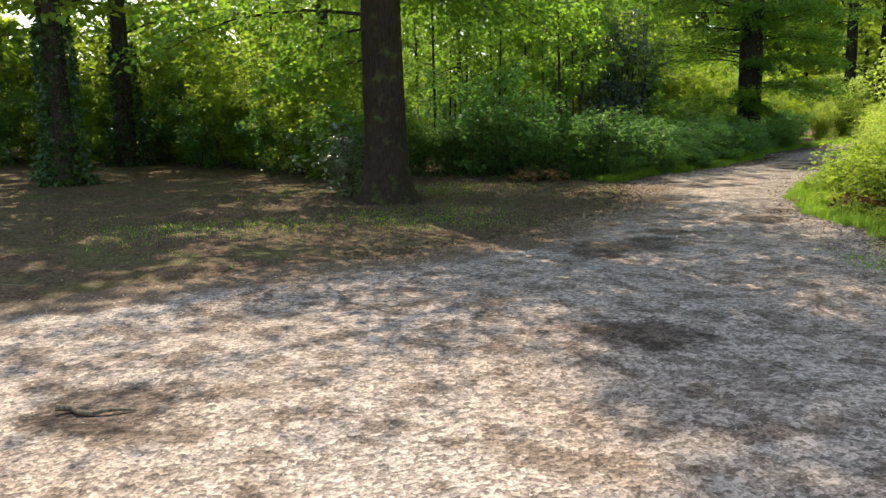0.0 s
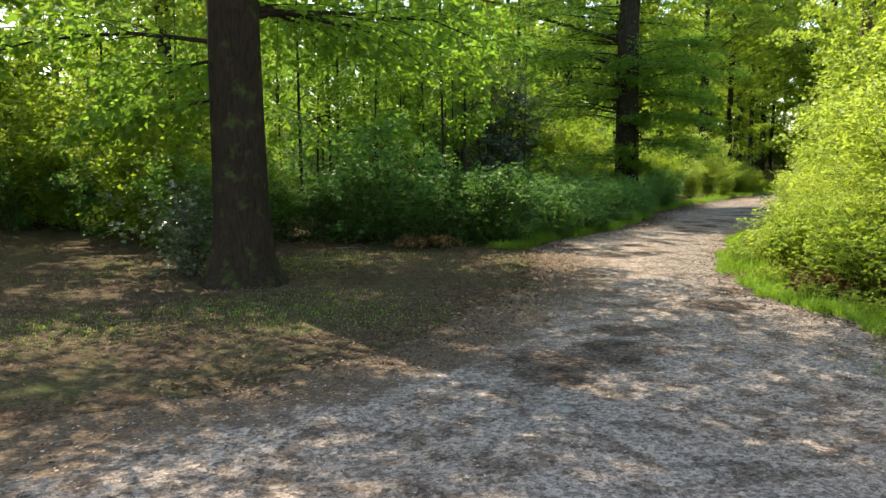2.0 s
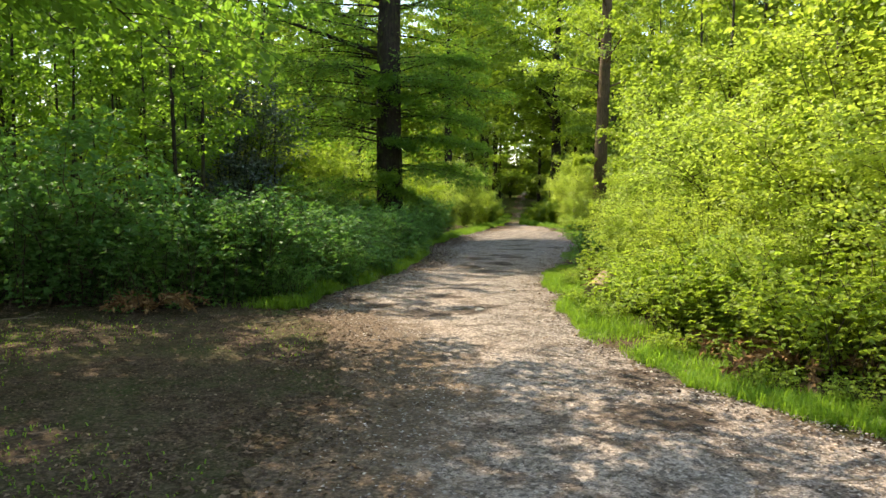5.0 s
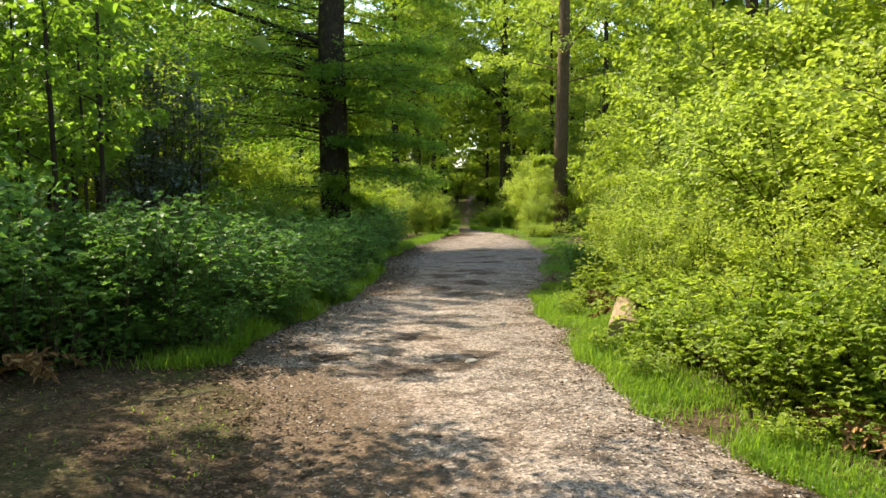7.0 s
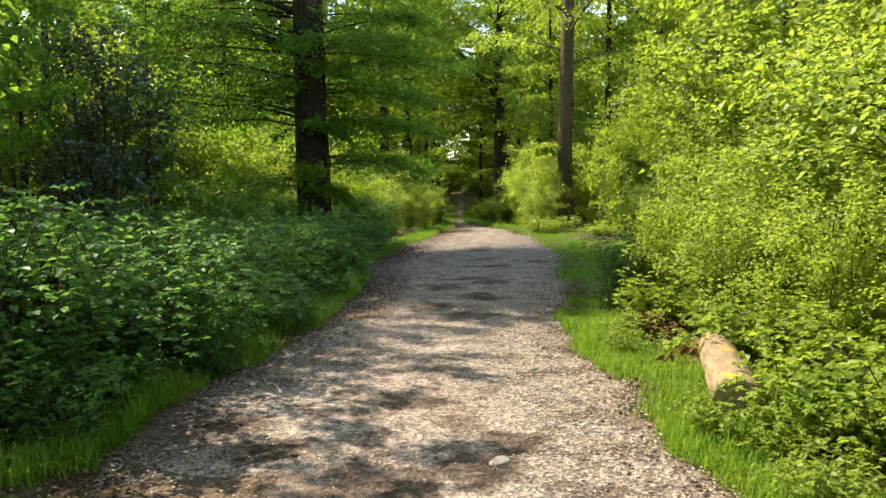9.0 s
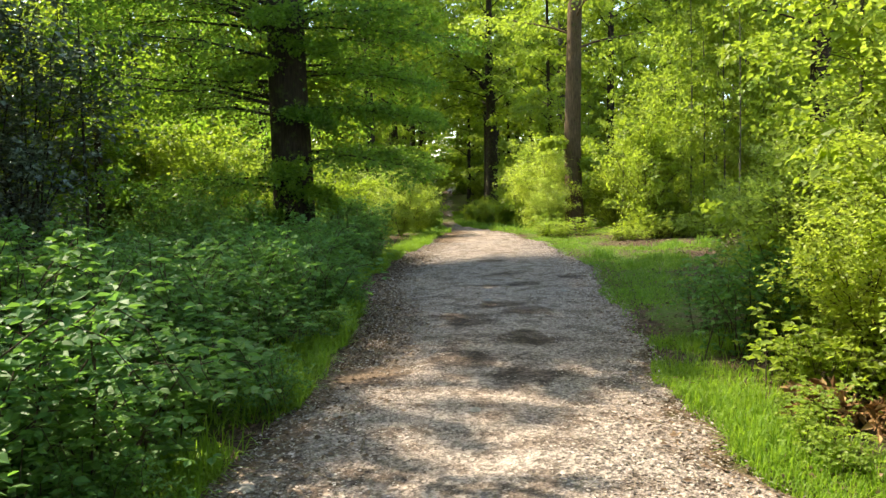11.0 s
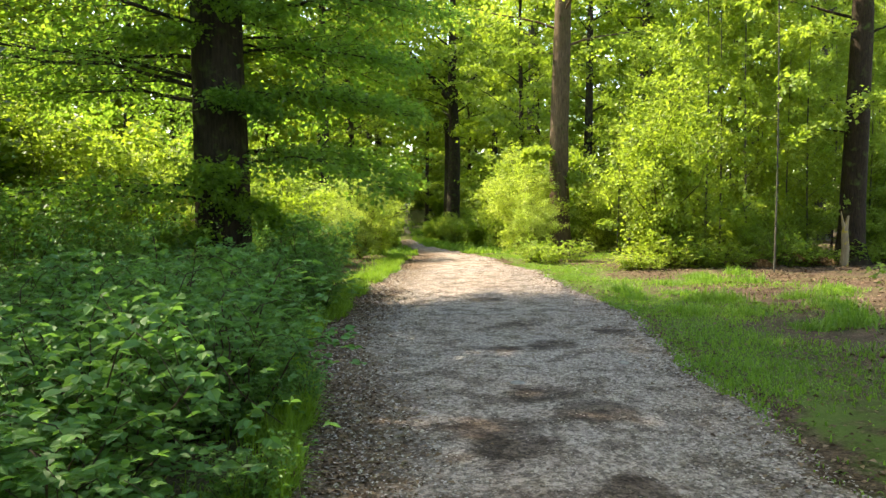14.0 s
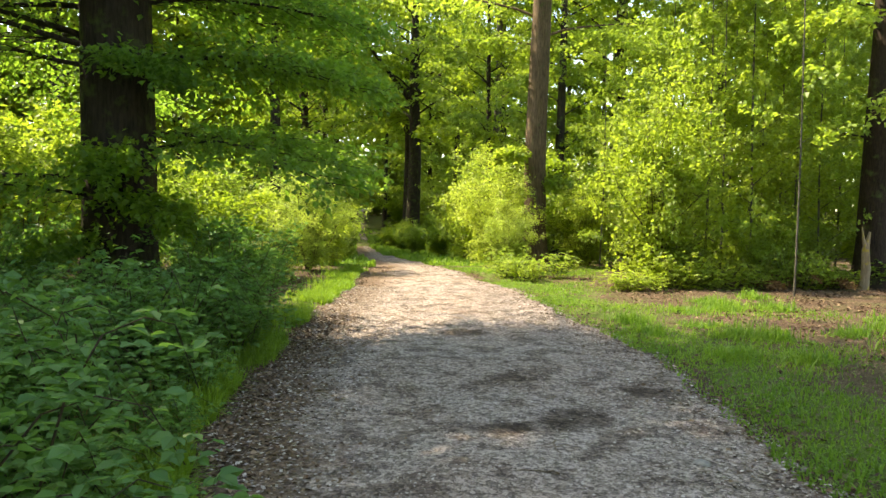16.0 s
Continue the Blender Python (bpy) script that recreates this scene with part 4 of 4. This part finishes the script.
scatter_litter("leaf_litter", "brown dead leaves along the path edges", x, y, 0.045, gg)
y = gg.uniform(9.5, 20, 9000)
x = left_edge(y) + np.abs(gg.normal(0.1, 0.45, len(y)))
scatter_litter("leaf_litter", "tan and brown leaves trodden into the shaded path edge", x, y, 0.04, gg)
x, y = gg.uniform(4.5, 14, 20000), gg.uniform(10.5, 24, 20000)
k = (x > right_edge(y) + 1.7 + gg.normal(0, 0.8, len(y))) & clumped(x, y, gg, 1.9, -0.3)
x, y = x[k], y[k]
scatter_litter("leaf_litter", "tan dead leaves in the grass bay", x, y, 0.06, gg)


def scatter_chips(n, y0, y1, size, g):
    y = g.uniform(y0, y1, n)
    x = left_edge(y) + (right_edge(y) - left_edge(y)) * g.uniform(0.03, 0.995, n)
    keep = (dark_spot_at(x, y) * (1 + 0.45 * np.sin(x * 17 + 3 * np.sin(y * 11)) + 0.35 * np.sin(y * 23 + 2 * np.sin(x * 14))) * g.uniform(0.6, 1.8, n) < 0.4) & ((y > 4) | (x - left_edge(y) > 1.9 * g.random(n)))
    x, y = x[keep], y[keep]
    n = len(x)
    p = np.stack([x, y, ground_z(x, y) + 0.022], 1)
    r = size * g.uniform(0.45, 1.3, n)
    az = g.uniform(0, 6.28, n)
    a = np.stack([np.cos(az), np.sin(az), g.normal(0, 0.15, n)], 1) * r[:, None]
    b = np.stack([-np.sin(az), np.cos(az), g.normal(0, 0.15, n)], 1) * (r * g.uniform(0.4, 0.9, n))[:, None]
    top = np.array([0, 0, 1.0]) * (r * g.uniform(0.15, 0.4, n))[:, None] + a * 0.2
    v = np.stack([p + a, p + b, p - a, p - b, p + top + b * 0.3, p + top - a * 0.4], 1).reshape(-1, 3)
    t = np.array([[0, 1, 4], [1, 2, 5], [1, 5, 4], [2, 3, 5], [3, 0, 4], [3, 4, 5]])
    f = (np.arange(n)[:, None, None] * 6 + t[None]).reshape(-1, 3)
    tagged(new("gravel_chips", quick_mesh("gravel_chips", v, f, CHIP)), "loose pale gravel chips scattered on the path", "gravel", kind="stuff")


scatter_chips(90000, -11, 13, 0.0118, gg)
scatter_chips(24000, 13, 24, 0.016, gg)


# ---- single things on the ground ----
def wood_material():
    s = Shade("bare_log_wood")
    co = s.coords((1, 1, 0.2))
    grain = s.noise(co, 30, 5.0)
    col = s.ramp(grain, [(0.3, (0.16, 0.11, 0.065)), (0.6, (0.3, 0.22, 0.14)), (0.8, (0.4, 0.31, 0.21))])
    crust = s.ramp(s.noise(s.coords(), 4.5, 4.0), [(0.56, (0, 0, 0)), (0.63, (1, 1, 1))])
    col = s.mix(crust, col, (0.42, 0.31, 0.03))
    s.bump(grain, 0.6, 0.01)
    return s.done(col, 0.85, 0.2)


LOG_WOOD = wood_material()
LOG_NEAR, LOG_FAR = (2.4, 4.25, 0.2), (2.86, 5.4, 0.26)
DRY_STICK = bark_material("dry_stick", (0.16, 0.12, 0.085), (0.34, 0.27, 0.2), 0.0, 2.5)


def make_log(length, radius, seed):
    """A barkless log with a lumpy round, a crack across it and sawn ends."""
    g = np.random.default_rng(seed)
    root = tagged(new("log"), "fallen barkless tan log with yellow moss in the grass", "log")
    bm = bmesh.new()
    rings, sides = 14, 18
    last = None
    for i in range(rings):
        k = i / (rings - 1)
        crack = 0.9 if i == 6 else 1.0
        r = radius * (1.04 - 0.14 * k) * crack * (0.97 if i in (0, rings - 1) else 1)
        ring = []
        for j in range(sides):
            a = 2 * math.pi * j / sides
            w = r * (1 + 0.05 * math.sin(2 * a + 1) + 0.03 * math.sin(3 * a + 4 * k) + g.normal(0, 0.012))
            ring.append(bm.verts.new((math.cos(a) * w, math.sin(a) * w, k * length)))
        if last:
            for j in range(sides):
                bm.faces.new((last[j], last[(j + 1) % sides], ring[(j + 1) % sides], ring[j]))
        else:
            bm.faces.new(ring[::-1])
        last = ring
    bm.faces.new(last)
    me = bpy.data.meshes.new("log_body")
    bm.to_mesh(me)
    bm.free()
    me.materials.append(LOG_WOOD)
    for p in me.polygons:
        p.use_smooth = len(p.vertices) == 4
    part("log_body", me, root)
    return root


log = make_log(1.35, 0.145, 3)
log.matrix_basis = look(LOG_NEAR, Vector(LOG_NEAR) * 2 - Vector(LOG_FAR))


def make_stick(name, label, x, y, turn, length, radius, seed, fork=True):
    g = np.random.default_rng(seed)
    root = tagged(new(name), label, "stick")
    line = np.stack([np.linspace(0, length, 7), np.cumsum(g.normal(0, 0.05 * length, 7)), radius + np.abs(g.normal(0, radius * 0.8, 7))], 1)
    part("stem", quick_mesh("stem", *tube(line, np.linspace(radius, radius * 0.35, 7), 6), DRY_STICK, True), root)
    if fork:
        p = line[3]
        tw = np.stack([np.linspace(p[0], p[0] + length * 0.4, 4), np.linspace(p[1], p[1] + length * 0.3 * g.choice([-1, 1]), 4), np.linspace(p[2], p[2] + 0.05, 4)], 1)
        part("side_twig", quick_mesh("side_twig", *tube(tw, np.linspace(radius * 0.6, radius * 0.2, 4), 5), DRY_STICK, True), root)
    root.matrix_basis = pose(x, y, float(ground_z(x, y)) + 0.02, 0, 0, turn)
    return root


make_stick("stick", "pale forked dead stick at the edge of the brambles", -1.7, 2.9, 25, 0.5, 0.012, 5)
make_stick("stick", "dark fallen stick lying on sunny gravel", -1.0, -9.15, 20, 0.4, 0.018, 6, False)
for i in range(34):
    yy = rnd.uniform(-9.5, 17)
    xx = left_edge(yy) + rnd.uniform(-0.1, 1.0) * (right_edge(yy) - left_edge(yy))
    make_stick("twig", "small dry twig lying on the path", xx, yy, rnd.uniform(0, 360), rnd.uniform(0.12, 0.4), rnd.uniform(0.004, 0.008), 100 + i, rnd.random() < 0.4)
for i in range(12):
    make_stick("stick", "grey dead stick on the leaf litter", rnd.uniform(-9, -2), rnd.uniform(-4, 3), rnd.uniform(0, 360), rnd.uniform(0.25, 0.7), rnd.uniform(0.005, 0.011), 160 + i)


def make_stone(x, y, r, seed):
    bm = bmesh.new()
    bmesh.ops.create_icosphere(bm, subdivisions=2, radius=r)
    g = random.Random(seed)
    for v in bm.verts:
        k = 1 + g.uniform(-0.12, 0.12)
        v.co = (v.co.x * k * 1.3, v.co.y * k, v.co.z * k * 0.5)
    me = bpy.data.meshes.new("stone")
    bm.to_mesh(me)
    bm.free()
    me.materials.append(STONE)
    ob = tagged(new("stone", me), "rounded grey stone half sunk in the path", "stone")
    ob.matrix_basis = pose(x, y, float(ground_z(x, y)) + 0.02, 0, 0, seed * 40)


def stone_material():
    s = Shade("grey_stone")
    n = s.noise(s.coords(), 18, 5.0)
    s.bump(n, 0.5, 0.01)
    return s.done(s.ramp(n, [(0.3, (0.14, 0.13, 0.115)), (0.7, (0.34, 0.32, 0.29))]), 0.85, 0.25)


STONE = stone_material()
for i, (x, y, r) in enumerate(((0.86, 3.95, 0.055), (1.6, 6.1, 0.045), (-0.4, 6.9, 0.04), (2.2, 12.9, 0.05), (0.5, -4.6, 0.05), (1.0, 8.0, 0.04), (3.4, 13.4, 0.045), (-0.2, -7.4, 0.05))):
    make_stone(x, y, r, i + 1)

# young nettles in the verge grass
for i in range(26):
    yy = rnd.uniform(-3.0, 9.0)
    put(rnd.choice(nettles), right_edge(yy) + rnd.uniform(0.25, 0.9), yy, rnd.uniform(0.22, 0.42), rnd.uniform(0, 6.28), 0.01)
for i in range(14):
    yy = rnd.uniform(4.2, 18.0)
    put(rnd.choice(brambles), left_edge(yy) - rnd.uniform(0.0, 0.3), yy, rnd.uniform(0.3, 0.5), rnd.uniform(0, 6.28), 0.01)

# small holly at the foot of the first tree
bush = make_shrub("holly_bush", "low dark holly bush at the tree's foot", "bush", 1.25, 0.7, 14, 90, LEAF_HOLLY, 0.075, 131, near=True, side_twigs=4, base_bare=0.05)
put(bush, -4.95, -0.55)


def make_ivy_tree(label, seed, height, radius):
    """A trunk wrapped in ivy from the ground up."""
    g = np.random.default_rng(seed)
    root = make_tree(label, height, radius, BARK_DARK, LEAF_FAR, 0.2, seed, crown=(3.4, 0.95, 3.2, 24), leaves_per_twig=24, twigs=8, width=0.5)
    n = 1500
    z = 3.4 * g.random(n) ** 1.6
    a = g.uniform(0, 6.28, n)
    r = radius * (1.15 + 0.7 * np.exp(-z / 0.4)) + np.abs(g.normal(0, 0.08, n)) * np.clip(1.6 - 0.4 * z, 0.3, 2)
    p = np.stack([np.cos(a) * r, np.sin(a) * r, z + 0.03], 1)
    d = np.stack([np.cos(a), np.sin(a), g.normal(-0.3, 0.5, n)], 1)
    part("ivy", quick_mesh("ivy", *leaf_blades(p, d, 0.11, g, 0.9, False, 0.5), LEAF_IVY), root, "dark green ivy wrapped round the trunk")
    return root


put(make_ivy_tree("ivy-clad tree at the edge of the clearing", 141, 14, 0.2), -12.0, -0.5)
put(make_ivy_tree("slim ivy-clad tree beside the clearing", 142, 13, 0.12), -13.3, 0.2)
put(make_ivy_tree("ivy-clad tree among shrubs behind the clearing", 143, 16, 0.24), -15.9, 4.6)

# dead bracken under the hazels, thin birch-like stem and a broken pale branch behind the grass
def bracken_material():
    s = Shade("dead_frond")
    isle = s.node("ShaderNodeNewGeometry").outputs["Random Per Island"]
    col = s.ramp(isle, [(0.0, (0.11, 0.055, 0.022)), (0.6, (0.24, 0.13, 0.055)), (1.0, (0.38, 0.24, 0.11))])
    return s.done(col, 0.8, 0.2)


BRACKEN = bracken_material()


def make_bracken(x, y, k, seed):
    g = np.random.default_rng(seed)
    root = tagged(new("dead_bracken"), "rust-brown dead bracken under green shrubs", "bracken")
    for i in range(12):
        az = g.uniform(0, 6.28)
        line = curve_line((0, 0, 0.02), (math.cos(az), math.sin(az)), g.uniform(0.4, 0.8) * k, 0.9, 0.8, g, 6)
        q, w = along(line, g.uniform(0.1, 1, 60))
        blades = leaf_blades(q, w + g.normal(0, 0.8, w.shape), 0.09, g, 0.6, False, 0.2)
        rv, rf = tube(line, 0.006 * np.linspace(1, 0.3, len(line)), 3)
        rf = np.asarray(rf)
        rib = (rv, np.concatenate([rf[:, [0, 1, 2]], rf[:, [0, 2, 3]]]))
        tagged(part("frond", quick_mesh("frond", *join([rib, blades]), BRACKEN), root), kind="stuff")
    root.matrix_basis = pose(x, y, float(ground_z(x, y)))


for i, (x, y, k) in enumerate(((3.05, 1.5, 0.8), (3.2, 5.4, 1.0), (3.3, 7.2, 0.7), (11.0, 22.2, 0.7), (3.2, 0.5, 1.1), (3.5, 1.0, 1.0), (3.25, 3.5, 1.0), (3.7, 4.6, 1.1), (3.3, 5.9, 0.8), (11.8, 22.6, 1.2), (12.4, 22.3, 1.1), (-3.1, 3.9, 0.9), (-3.3, 9.5, 1.0))):
    make_bracken(x, y, k, 200 + i)
stem = make_tree("thin straight sapling with thin bark behind the grass", 8.5, 0.017, BARK_GREY, LEAF_FRESH, 0.12, 151, crown=(2.5, 0.98, 1.0, 14), leaves_per_twig=10, twigs=5, flare=0.2, name="sapling")
put(stem, 10.4, 20.8)


def make_broken_branch(x, y):
    root = tagged(new("broken_branch"), "pale splintered branch leaning on a tree foot", "branch")
    part("shaft", quick_mesh("shaft", *tube([(0, 0, 0), (0.04, 0, 0.4), (0.03, 0.02, 0.8), (0.12, 0.02, 1.15)], [0.1, 0.085, 0.07, 0.02], 8), LOG_WOOD, True), root)
    part("splinter", quick_mesh("splinter", *tube([(0.03, 0, 0.7), (-0.05, 0, 1.0), (-0.1, 0, 1.25)], [0.05, 0.03, 0.008], 6), LOG_WOOD, True), root)
    root.matrix_basis = pose(x, y, float(ground_z(x, y)))


make_broken_branch(13.0, 21.9)
